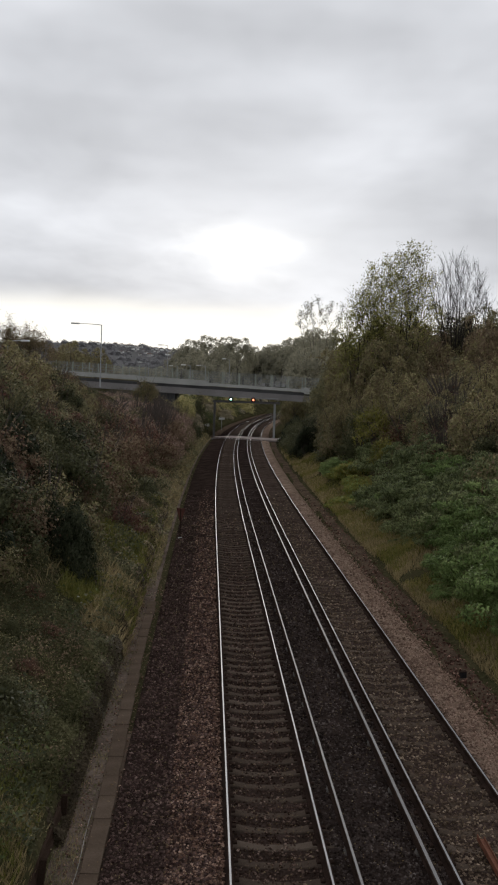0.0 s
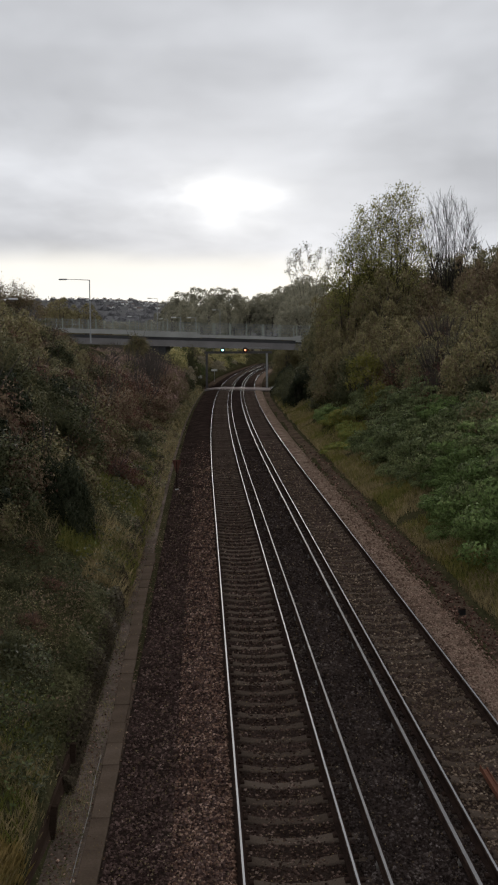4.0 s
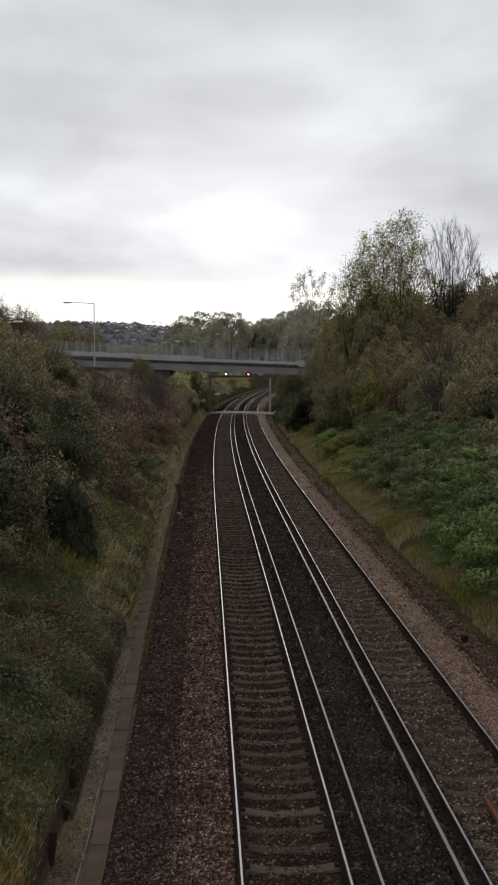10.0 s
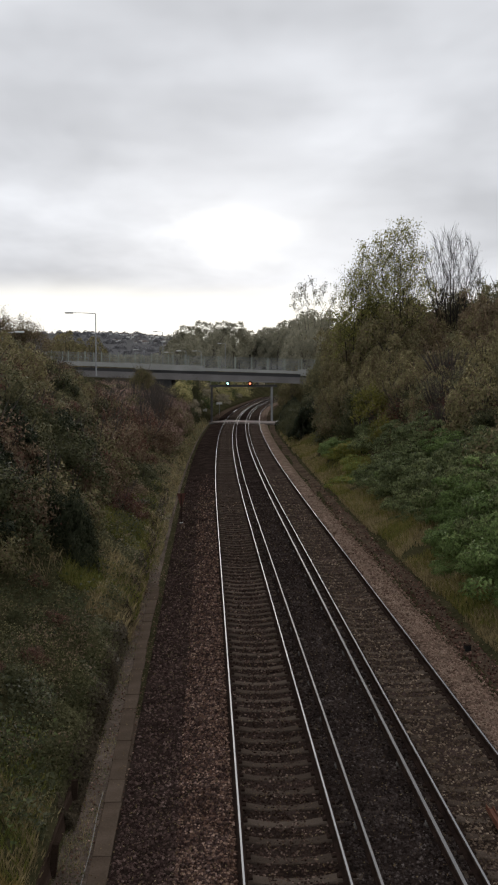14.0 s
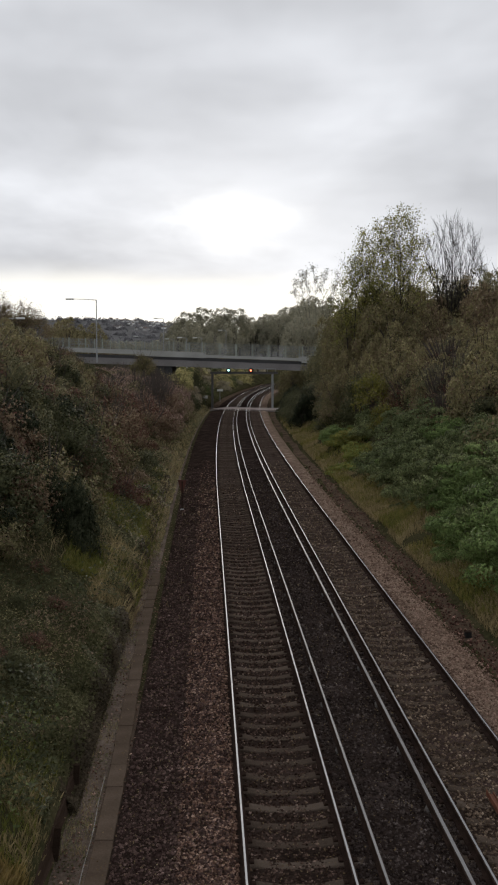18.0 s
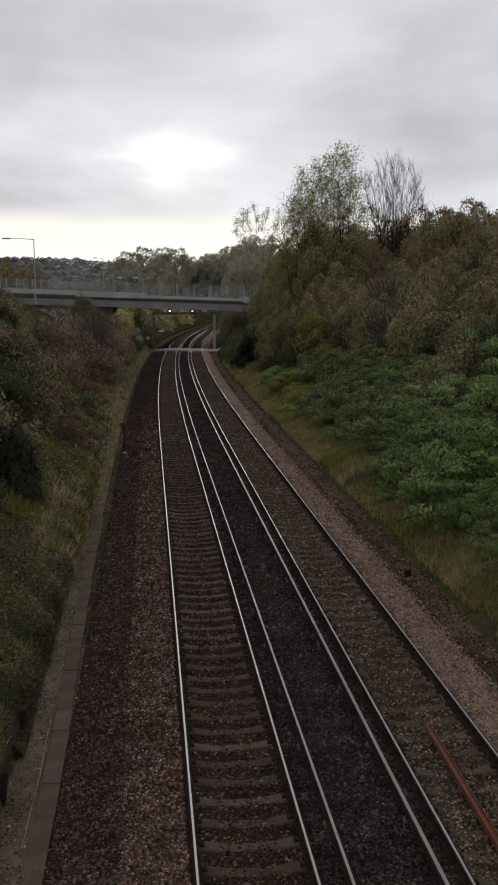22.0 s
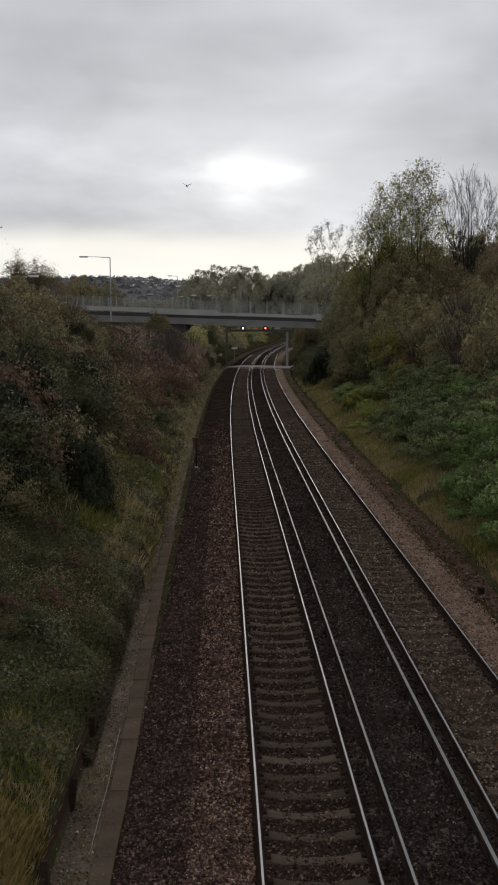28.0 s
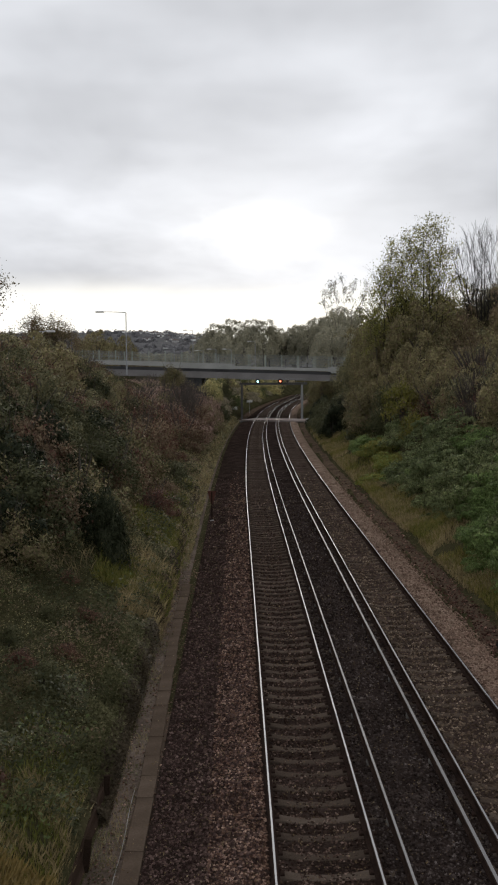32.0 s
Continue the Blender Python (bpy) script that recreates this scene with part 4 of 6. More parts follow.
def cloud_mesh(name, verts, mats, index=None, normals=None):
    """One mesh of separate leaves; normals, one a leaf, round off the light over each clump."""
    n, k = verts.shape[:2]
    me = bpy.data.meshes.new(name)
    me.vertices.add(n * k)
    me.vertices.foreach_set("co", verts.reshape(-1).astype(np.float32))
    me.loops.add(n * k)
    me.loops.foreach_set("vertex_index", np.arange(n * k, dtype=np.int32))
    me.polygons.add(n)
    me.polygons.foreach_set("loop_start", np.arange(n, dtype=np.int32) * k)
    me.polygons.foreach_set("loop_total", np.full(n, k, np.int32))
    for m in mats:
        me.materials.append(m)
    if index is not None:
        me.polygons.foreach_set("material_index", np.asarray(index, np.int32))
    me.update(calc_edges=True)
    if normals is not None:
        g = np.cross(verts[:, 1] - verts[:, 0], verts[:, -1] - verts[:, 0])
        g /= np.linalg.norm(g, axis=1, keepdims=True) + 1e-9
        q = normals * 0.75 + g * 0.35
        q /= np.linalg.norm(q, axis=1, keepdims=True) + 1e-9
        me.polygons.foreach_set("use_smooth", [True] * n)
        me.normals_split_custom_set_from_vertices(np.repeat(q, k, 0).tolist())
    return me


def crown_points(n, rng, clumps=40, spread=0.26, dome=True, hollow=0.55, shell=False):
    """Places and outward normals in a crown of radius 1: leaves gathered in clumps with gaps between."""
    c = rng.normal(0, 1, (clumps, 3))
    c /= np.linalg.norm(c, axis=1, keepdims=True)
    c *= (hollow + (1 - hollow) * rng.random((clumps, 1)) ** 0.6) * (0.82 + 0.3 * rng.random((clumps, 1)))
    if dome:
        c[:, 2] = np.abs(c[:, 2]) * 1.0 - 0.12
    k = rng.integers(0, clumps, n)
    w = spread * (0.5 + 0.9 * rng.random(clumps))
    if shell:  # leaves lie over each clump like scales, mostly on its outer and upper side
        d = rng.normal(0, 1, (n, 3)) + 0.9 * c[k] + np.array([0, 0, 0.45])
        d /= np.linalg.norm(d, axis=1, keepdims=True) + 1e-9
        rad = w[k][:, None] * (0.75 + 0.4 * rng.random((n, 1)) ** 2)
        return c[k] + d * rad * np.array([1, 1, 0.85]), (lambda q: q / (np.linalg.norm(q, axis=1, keepdims=True) + 1e-9))(d + 0.35 * c[k])
    p = c[k] + rng.normal(0, 1, (n, 3)) * w[k][:, None] * np.array([1, 1, 0.8]) * 0.6
    nr = p * 0.55 + (p - c[k]) * 3.0 + np.array([0, 0, 0.25])
    nr /= np.linalg.norm(nr, axis=1, keepdims=True) + 1e-9
    return p, nr


def shrub(name, label, category, leaf, n=3200, size=0.13, clumps=46, seed=1, shape=(1, 1, 1), stems=9, second=None, dome=True, twigs=0, hollow=0.55, spread=0.26, shell=False):
    """A bush of radius about 1: bare stems at the base and a crown of many leaves."""
    rng = np.random.default_rng(seed)
    p, nr = crown_points(n, rng, clumps, spread, dome=dome, hollow=hollow, shell=shell)
    p = p * np.array(shape)
    v = leaves_arrays(p, nr, size, rng)
    t = thing(name, label, category)
    idx = (rng.random(n) < 0.22).astype(int) if second else None
    part("foliage", cloud_mesh("foliage", v, [M[leaf]] + ([M[second]] if second else []), idx, nr), t)
    b = Build()
    for k in range(stems + twigs):
        a, tip = rng.random() * 6.283, rng.random() * 0.5 + (0.75 if k >= stems else 0.45)
        lean = rng.random() * (0.75 if k < stems else 0.9)
        q = [(0.08 * math.cos(a), 0.08 * math.sin(a), -0.35), (0.3 * lean * math.cos(a), 0.3 * lean * math.sin(a), 0.35 * tip * shape[2]), (lean * math.cos(a + 0.3) * shape[0], lean * math.sin(a + 0.3) * shape[1], tip * shape[2] * (1.0 if k < stems else 1.12))]
        b.tube(q, [0.025, 0.016, 0.005], 4, cap=False)
    part("branchwork", b.mesh("branchwork", M["twig"]), t)
    return t


def grow(b, rng, p, d, length, radius, depth, tips, bend=0.25, split=3, ratio=0.68, up=0.15, sides=5, least=0.0):
    """A limb that tapers and forks."""
    pts, rad = [p.copy()], [radius]
    steps = 3
    for k in range(steps):
        d = (d + Vector(rng.normal(0, bend * 0.5, 3)) + Vector((0, 0, up * 0.4))).normalized()
        p = p + d * (length / steps)
        pts.append(p.copy())
        rad.append(max(least, radius * (1 - 0.38 * (k + 1) / steps)))
        if depth <= 2:
            tips.append((p.copy(), d.copy()))
    b.tube(pts, rad, max(3, sides), cap=False)
    if depth <= 0:
        return
    for k in range(split):
        nd = (d + Vector(rng.normal(0, 0.42, 3)) + Vector((0, 0, up))).normalized()
        start = pts[-1] if k < 2 else pts[-2]
        grow(b, rng, start, nd, length * ratio * rng.uniform(0.75, 1.15), rad[-1] * 0.72, depth - 1, tips, bend, split, ratio, up, sides - 1, least)


def tree(name, label, leaf, height, seed, leaves=2500, size=0.28, trunks=1, depth=4, spread=0.16, split=3, up=0.25, second=None, lean=0.12, girth=0.012, base=0.0, fan=False, least=0.0):
    rng = np.random.default_rng(seed)
    b, tips = Build(), []
    for k in range(trunks):
        a = rng.random() * 6.283
        d = Vector((lean * math.cos(a), lean * math.sin(a), 1)).normalized()
        if fan:  # stems spread evenly to both sides
            d = Vector((lean * (2 * k / (trunks - 1) - 1), rng.normal(0, 0.08), 1)).normalized()
        s = Vector((rng.normal(0, 0.5), rng.normal(0, 0.5), -0.4)) if trunks > 1 else Vector((0, 0, -0.4))
        grow(b, rng, s, d, height * 0.36, height * girth * rng.uniform(0.8, 1.1), depth, tips, spread, split, 0.7, up, 6, least)
    top = max(p.z for p, _ in tips)
    k = height / top
    b.v = [(x * k, y * k, z * k) for x, y, z in b.v]
    t = thing(name, label, "tree")
    part("trunk", b.mesh("trunk", M["bark"]), t)
    if leaves:
        pick = rng.integers(0, len(tips), leaves)
        P = np.array([tips[i][0] * k for i in pick]) + rng.normal(0, 0.24, (leaves, 3))
        keep = P[:, 2] > base * height
        P = P[keep]
        nr = rng.normal(0, 1, P.shape) + np.array([0, 0, 0.6])
        idx = (rng.random(len(P)) < 0.35).astype(int) if second else None
        part("crown", cloud_mesh("crown", leaves_arrays(P, nr, size, rng), [M[leaf]] + ([M[second]] if second else []), idx), t)
    return t


def put(proto, used, y, off, scale, turn, sink=0.0, label="", flat=1.0, z=None):
    """Stands a copy (the first time, the plant itself) on the bank."""
    p = at(y, off)
    zz = land(off, y) if z is None else z
    m = Matrix.Translation((p.x, p.y, zz - sink)) @ pose(0, 0, 0, 0, 0, turn) @ Matrix.Diagonal((scale, scale, scale * flat, 1))
    if proto not in used:
        used.add(proto)
        proto.matrix_basis = m
        ob = proto
    else:
        ob = copy_thing(proto, m)
        ob.matrix_basis = m
    if label:
        ob["label"] = label
    return ob


# the banks' heights on a fine grid, for scattering
GO, GY_ = np.arange(-30, 34, 0.2), np.arange(6, 172, 0.8)
GRID = np.array([[land(o, y) for o in GO] for y in GY_])


def heights(off, y):
    i = np.clip((y - GY_[0]) / 0.8, 0, len(GY_) - 1.001)
    j = np.clip((off - GO[0]) / 0.2, 0, len(GO) - 1.001)
    a, b = i.astype(int), j.astype(int)
    u, v = i - a, j - b
    return GRID[a, b] * (1 - u) * (1 - v) + GRID[a + 1, b] * u * (1 - v) + GRID[a, b + 1] * (1 - u) * v + GRID[a + 1, b + 1] * u * v


def scatter(n, y0, y1, o0, o1, rng, power=1.3):
    y = y0 * (y1 / y0) ** (rng.random(n) ** power)
    o = o0 + (o1 - o0) * rng.random(n)
    s = np.interp(y, *zip(*SLOPE))
    return o, y, np.stack([np.interp(y, YS, XS) + o, y - o * s, heights(o, y)], -1)


def weeds(name, label, leaf, n, y0, y1, o0, o1, seed, size=0.06, tall=0.35, lo=-9.0, hi=9.0, freq=0.35, power=1.3):
    """Low leaves over the bank, in patches where a slow noise lies between lo and hi."""
    rng = np.random.default_rng(seed)
    o, y, p = scatter(n, y0, y1, o0, o1, rng, power)
    pat = np.array([noise.noise((a * freq, b * freq * 0.8, seed)) for a, b in zip(o, y)])
    keep = (pat > lo) & (pat < hi)
    p, y, o = p[keep], y[keep], o[keep]
    if name == "leaf_litter":  # lies on the stones
        p[:, 2] = np.maximum(p[:, 2], np.interp(o, [-3.0, *[q for q, _ in TOP]], [-0.33, *[q + 0.02 for _, q in TOP]]))
    bump = np.array([noise.noise((a[0] * 1.1, a[1] * 1.1, 3.0)) for a in p])
    p[:, 2] += tall * rng.random(len(p)) ** 1.5 * np.clip(0.7 + 1.3 * bump, 0.1, 2)
    nr = np.tile(np.array([[0.1, -0.35, 0.9]]), (len(p), 1))
    v = leaves_arrays(p, nr, (size * (0.7 + y / 45.0))[:, None], rng, 4 if y0 < 10 else 3)
    nr = nr + 1.6 * np.stack([[noise.noise((q[0] * 0.8, q[1] * 0.8, 7.0)), noise.noise((q[0] * 0.8, q[1] * 0.8, 17.0)), 0.0] for q in p])
    nr /= np.linalg.norm(nr, axis=1, keepdims=True)
    ob = new(name, cloud_mesh(name, v, [M[leaf]], None, nr))
    return tagged(ob, label, "weeds", kind="stuff")


def grass(name, label, mat, n, y0, y1, o0, o1, seed, tall=0.5, lo=-9.0, hi=9.0, freq=0.3, width=0.006, power=1.3):
    """Bent blades in tufts."""
    rng = np.random.default_rng(seed)
    o, y, p = scatter(n, y0, y1, o0, o1, rng, power)
    pat = np.array([noise.noise((a * freq, b * freq * 0.8, seed)) for a, b in zip(o, y)])
    keep = (pat > lo) & (pat < hi)
    p, y = p[keep], y[keep]
    m = len(p)
    a = rng.random(m) * 6.283
    lean = 0.05 + 0.32 * rng.random(m)
    h = (tall * (0.5 + 0.8 * rng.random(m)))[:, None]
    d = np.stack([np.cos(a) * lean, np.sin(a) * lean, np.ones(m)], -1)
    side = np.stack([-np.sin(a), np.cos(a), np.zeros(m)], -1) * (width * (0.6 + y / 28.0))[:, None]
    mid = p + d * h * 0.55
    tip = p + d * h * np.array([1.5, 1.5, 0.92])
    v = np.stack([p - side, p + side, mid + side * 0.8, tip], 1)
    ob = new(name, cloud_mesh(name, v, [M[mat]]))
    return tagged(ob, label, "grass", kind="stuff")


# low growth on the left bank
weeds("bank_weeds", "low dark ivy and nettles covering the bank", "leaf_dark", 50000, 15.2, 70, -14, -3.75, 11, 0.06, 0.7, lo=0.0)
weeds("bank_weeds", "low olive weeds covering the bank", "leaf_olive", 60000, 30, 100, -16, -3.75, 12, 0.05, 0.5, lo=-0.12)
weeds("bank_weeds", "brown dying weeds covering the bank", "leaf_brown", 50000, 18, 110, -16, -3.7, 13, 0.045, 0.5, lo=0.08)
weeds("bank_weeds", "pale-backed nettle leaves on the bank", "leaf_grey", 3000, 12, 50, -12, -4.4, 14, 0.06, 0.6, lo=0.15)
weeds("bank_weeds", "mossy ground growth on the bank", "leaf_ivy", 130000, 15.2, 60, -12, -3.66, 36, 0.036, 0.3)
grass("dry_grass", "straw-yellow grass behind the timber edging", "grass_straw", 12000, 10.5, 14.0, -4.8, -3.7, 15, 0.26, lo=-0.05, freq=1.3, width=0.0014)
grass("dry_grass", "bent tan grass behind the timber edging", "grass_dry", 7000, 10.5, 16.5, -4.8, -3.68, 47, 0.20, lo=-0.05, freq=1.4, width=0.0014)
weeds("bank_weeds", "green nettle leaves above the dry grass", "leaf_grey", 2600, 13, 20, -7.5, -4.0, 48, 0.06, 0.55, lo=-0.05, freq=0.6)
grass("dry_grass", "dry tan grass tufts on the bank", "grass_dry", 13000, 26, 150, -9, -3.4, 16, 0.32, lo=0.12, power=1.0, width=0.003)
grass("dry_grass", "tan grass tufts at the edge of the bank", "grass_dry", 3500, 28, 36, -4.6, -3.4, 37, 0.34, lo=-0.05, width=0.003)
grass("green_grass", "green grass on the bank", "grass_green", 16000, 30, 62, -5.6, -3.4, 17, 0.3, lo=-0.25, width=0.004)
weeds("bank_weeds", "brown litter and dying weeds on the bank", "leaf_brown", 30000, 15.2, 36, -11, -3.8, 50, 0.032, 0.25, lo=-0.1, freq=0.5)
weeds("bank_weeds", "mossy tufts among the ivy", "leaf_moss", 26000, 15.2, 36, -11, -3.8, 51, 0.03, 0.28, lo=-0.05, freq=0.6)
weeds("bank_weeds", "dark nettles and ivy low on the bank", "leaf_ivy", 34000, 9.5, 18, -12, -4.4, 25, 0.055, 0.5)
weeds("bank_weeds", "olive weeds low on the bank", "leaf_olive", 9000, 9.5, 18, -12, -4.6, 26, 0.05, 0.5, lo=0.0)
weeds("bank_weeds", "weeds hanging over the edge of the bank", "leaf_ivy", 26000, 17.0, 40, -4.2, -3.56, 33, 0.04, 0.42)
# a dark strip of leaves for the overhang's shadow on the cut face
weeds("bank_weeds", "dark leaves painting the shadow of the undercut bank edge", "leaf_undercut", 22000, 16.5, 60, -3.72, -3.44, 49, 0.04, 0.42)
weeds("bank_weeds", "dead stems hanging over the edge of the bank", "leaf_brown", 3000, 28, 80, -3.9, -3.3, 34, 0.05, 0.4)
grass("dry_grass", "dry grass hanging over the edge of the ballast", "grass_dry", 7000, 40, 150, -3.9, -3.15, 38, 0.3, lo=-0.25, power=0.9, width=0.004)
weeds("bank_weeds", "brown weeds hanging over the edge of the ballast", "leaf_olive", 9000, 38, 150, -3.9, -3.1, 39, 0.05, 0.45, lo=-0.3, power=0.9)
grass("green_grass", "short green grass behind the timber edging", "grass_green", 5000, 9.0, 19, -5.2, -3.8, 27, 0.2)
weeds("leaf_litter", "pale fallen leaves strewn over the ballast", "litter", 2600, 11.5, 60, -2.6, -0.85, 28, 0.026, 0.05)
weeds("leaf_litter", "fallen leaves between the rails", "litter", 1500, 11.5, 60, -0.68, 0.68, 29, 0.024, 0.04)
weeds("leaf_litter", "fallen leaves in the six-foot", "litter", 1500, 11.5, 60, 0.95, 2.5, 30, 0.024, 0.05)
weeds("leaf_litter", "fallen leaves between the rails beside the tan shoulder", "litter", 1800, 11.5, 70, 2.75, 4.1, 31, 0.024, 0.04)
weeds("leaf_litter", "fallen leaves on the cable trough and dirt", "litter", 900, 9.5, 40, -3.6, -2.7, 32, 0.026, 0.05)
# grass at the foot of the right bank
grass("dry_grass", "tan and green grass along the foot of the bank", "grass_dry", 46000, 18, 120, 6.25, 8.6, 18, 0.26, lo=-0.1, power=1.0)
grass("green_grass", "green grass along the foot of the bank", "grass_green", 44000, 18, 130, 6.35, 9.4, 19, 0.28, lo=-0.2, power=1.0)
weeds("bank_weeds", "low weeds at the foot of the bank", "leaf_olive", 9000, 16, 80, 6.6, 10, 20, 0.03, 0.25, power=1.0)
weeds("bank_weeds", "brown litter along the dirt path", "litter", 3000, 14, 90, 5.4, 6.8, 22, 0.022, 0.03, power=1.0)
weeds("bank_weeds", "small weeds along the trough", "leaf_olive", 2500, 10, 60, -3.7, -2.98, 23, 0.035, 0.1, lo=0.05)
weeds("bank_weeds", "dead leaves along the trough", "leaf_brown", 5000, 10, 90, -3.7, -2.3, 24, 0.03, 0.04)
weeds("bank_weeds", "dead stems and moss on the dirt beside the trough", "leaf_ivy", 9000, 10, 45, -3.62, -3.08, 45, 0.03, 0.09)
grass("dry_grass", "dead grass on the dirt beside the trough", "grass_dry", 2600, 12, 40, -3.55, -3.1, 46, 0.12, lo=-0.1, freq=0.8, width=0.002)

R = random.Random(21)
USED = set()
PLANTS = {
    "olive": shrub("shrub", "olive green shrub on the cutting bank", "shrub", "leaf_olive", n=7500, size=0.055, seed=1, second="leaf_brown", twigs=8),
    "brown": shrub("shrub", "brown autumn shrub on the cutting bank", "shrub", "leaf_brown", n=7200, size=0.052, seed=2, second="leaf_red", twigs=18),
    "red": shrub("dogwood", "dull red-leaved dogwood shrub on the bank", "shrub", "leaf_red", n=7200, size=0.052, seed=3, second="leaf_brown", twigs=10),
    "dark": shrub("evergreen_shrub", "dark evergreen shrub on the bank", "shrub", "leaf_dark", n=8000, size=0.052, seed=4, shape=(0.85, 0.85, 1.25)),
    "grey": shrub("shrub", "grey-green shrub with pale seed heads", "shrub", "leaf_grey", n=6500, size=0.055, seed=5, second="leaf_olive"),
    "pale": shrub("seeding_bush", "pale yellow-green bush on the sunny bank beyond the bridge", "shrub", "leaf_pale", n=3000, size=0.08, seed=15, second="leaf_grey"),
    "bramble": shrub("bramble_thicket", "dense green bramble thicket over the bank", "bramble", "leaf_bramble", n=22000, size=0.036, clumps=60, spread=0.19, shell=True, seed=6, shape=(1.25, 1.25, 0.75), stems=6, second="leaf_grey"),
    "bramble_grey": shrub("bramble_thicket", "dusky grey-green bramble thicket over the bank", "bramble", "leaf_dusk", n=22000, size=0.036, clumps=60, spread=0.19, shell=True, seed=7, shape=(1.25, 1.25, 0.75), stems=6, second="leaf_dark"),
    "lime": shrub("bramble_thicket", "bright green low bramble mound", "bramble", "leaf_lime", n=8000, size=0.06, clumps=40, spread=0.24, shell=True, seed=8, shape=(1.3, 1.3, 0.6), stems=4, second="leaf_bramble"),
    "holly": shrub("evergreen_bush", "upright blackish evergreen bush on the grassy bank", "shrub", "leaf_holly", n=9000, size=0.06, clumps=40, spread=0.26, shell=True, seed=43, shape=(0.8, 0.8, 1.2), stems=6),
    "mauve": shrub("dogwood", "mauve-brown thinning dogwood thicket before the bridge", "shrub", "leaf_mauve", n=6500, size=0.05, seed=41, second="leaf_brown", twigs=40),
    "reed": shrub("seeding_bush", "tan seeding bush at the foot of the bridge", "shrub", "leaf_reed", n=6500, size=0.05, clumps=36, spread=0.24, shell=True, seed=42, second="leaf_olive", twigs=14),
    "yellow": shrub("shrub", "yellow-leaved sapling among dark bushes", "shrub", "leaf_gold", n=2600, size=0.075, clumps=26, seed=9, second="leaf_olive", twigs=8),
    "bare": shrub("shrub", "nearly bare twiggy shrub", "shrub", "leaf_red", n=1500, size=0.06, clumps=60, seed=10, stems=26, twigs=120, shape=(0.95, 0.95, 1.15)),
    "wood": shrub("small_tree", "dense olive-brown small tree on the bank", "tree", "leaf_moss", n=9000, size=0.046, clumps=42, spread=0.28, shell=True, seed=31, second="leaf_brown", stems=12, shape=(0.9, 0.9, 1.2), hollow=0.4),
    "wood_brown": shrub("small_tree", "browning small tree on the bank", "tree", "leaf_brown", n=9000, size=0.046, clumps=40, spread=0.28, shell=True, seed=32, second="leaf_moss", stems=12, shape=(0.9, 0.9, 1.2), hollow=0.4),
    "wood_dark": shrub("small_tree", "dark leafy small tree on the bank", "tree", "leaf_shade", n=9000, size=0.046, clumps=42, spread=0.28, shell=True, seed=33, second="leaf_moss", stems=12, shape=(0.95, 0.95, 1.2), hollow=0.4),
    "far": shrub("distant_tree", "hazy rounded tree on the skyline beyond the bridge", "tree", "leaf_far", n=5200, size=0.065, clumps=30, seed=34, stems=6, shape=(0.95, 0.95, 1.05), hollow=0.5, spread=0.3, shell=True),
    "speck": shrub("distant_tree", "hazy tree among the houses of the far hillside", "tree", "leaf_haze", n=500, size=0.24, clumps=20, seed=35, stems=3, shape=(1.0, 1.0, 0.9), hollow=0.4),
}
TALL = {}
for kind, plant in PLANTS.items():
    zs = np.empty(len(plant.children[0].data.vertices) * 3, np.float32)
    plant.children[0].data.vertices.foreach_get("co", zs)
    TALL[kind] = float(np.quantile(zs[2::3], 0.985))
# west of this line the bushes may stand as high as they grow; between it and the tracks they stay below the road
OPEN = ((30, -5.2), (45, -7.4), (60, -9.5), (76, -11.8), (90, -13.9), (110, -16.9), (150, -22.5))


def stand(kind, y, off, radius, top, label=""):
    """A plant of a radius whose top reaches a height over the rails; where that is high, the crown is carried by a trunk."""
    g = land(off, y)
    tall = TALL[kind] * radius
    flat = min(1.3, max(0.45, (top - g + 0.1 * radius) / tall))
    base = top - flat * tall
    ob = put(PLANTS[kind], USED, y, off, radius, R.uniform(0, 360), 0, label, flat=flat, z=base)
    if base > g + 0.3 * radius and ob is not PLANTS[kind]:
        low = (g - base - 0.3) / (radius * flat)
        b = Build().tube([(0.02, 0, low), (0.05, 0.03, low * 0.5), (0, 0, 0.0), (-0.03, 0.02, 0.5)], [0.06, 0.05, 0.045, 0.015], 6, cap=False)
        part("trunk", b.mesh("trunk", M["bark"]), ob)
    return ob


def patch(kinds, count, y0, y1, o0, o1, s0, s1, sink=0.25, flat=(0.85, 1.15)):
    for k in range(count):
        kind = R.choice(kinds)
        s = R.uniform(s0, s1)
        y = y0 + (y1 - y0) * (k + R.random()) / count
        off, f = R.uniform(o0, o1), R.uniform(*flat)
        if off < 0 and y < 152 and off > np.interp(y, *zip(*OPEN)):
            room = 6.5 - land(off, y) + sink * s
            f = min(f, room / (TALL[kind] * s))
            if f < 0.3:
                continue
        put(PLANTS[kind], USED, y, off, s, R.uniform(0, 360), sink * s, flat=f)


def wall_of(kinds, count, y0, y1, o0, o1, r0, r1, t0, t1):
    """Crowded plants with their tops between two heights."""
    for k in range(count):
        u = (k * 0.618 + 0.13) % 1.0
        stand(R.choice(kinds), y0 + (y1 - y0) * (k + R.random()) / count, o0 + (o1 - o0) * u, R.uniform(r0, r1), R.uniform(t0, t1))


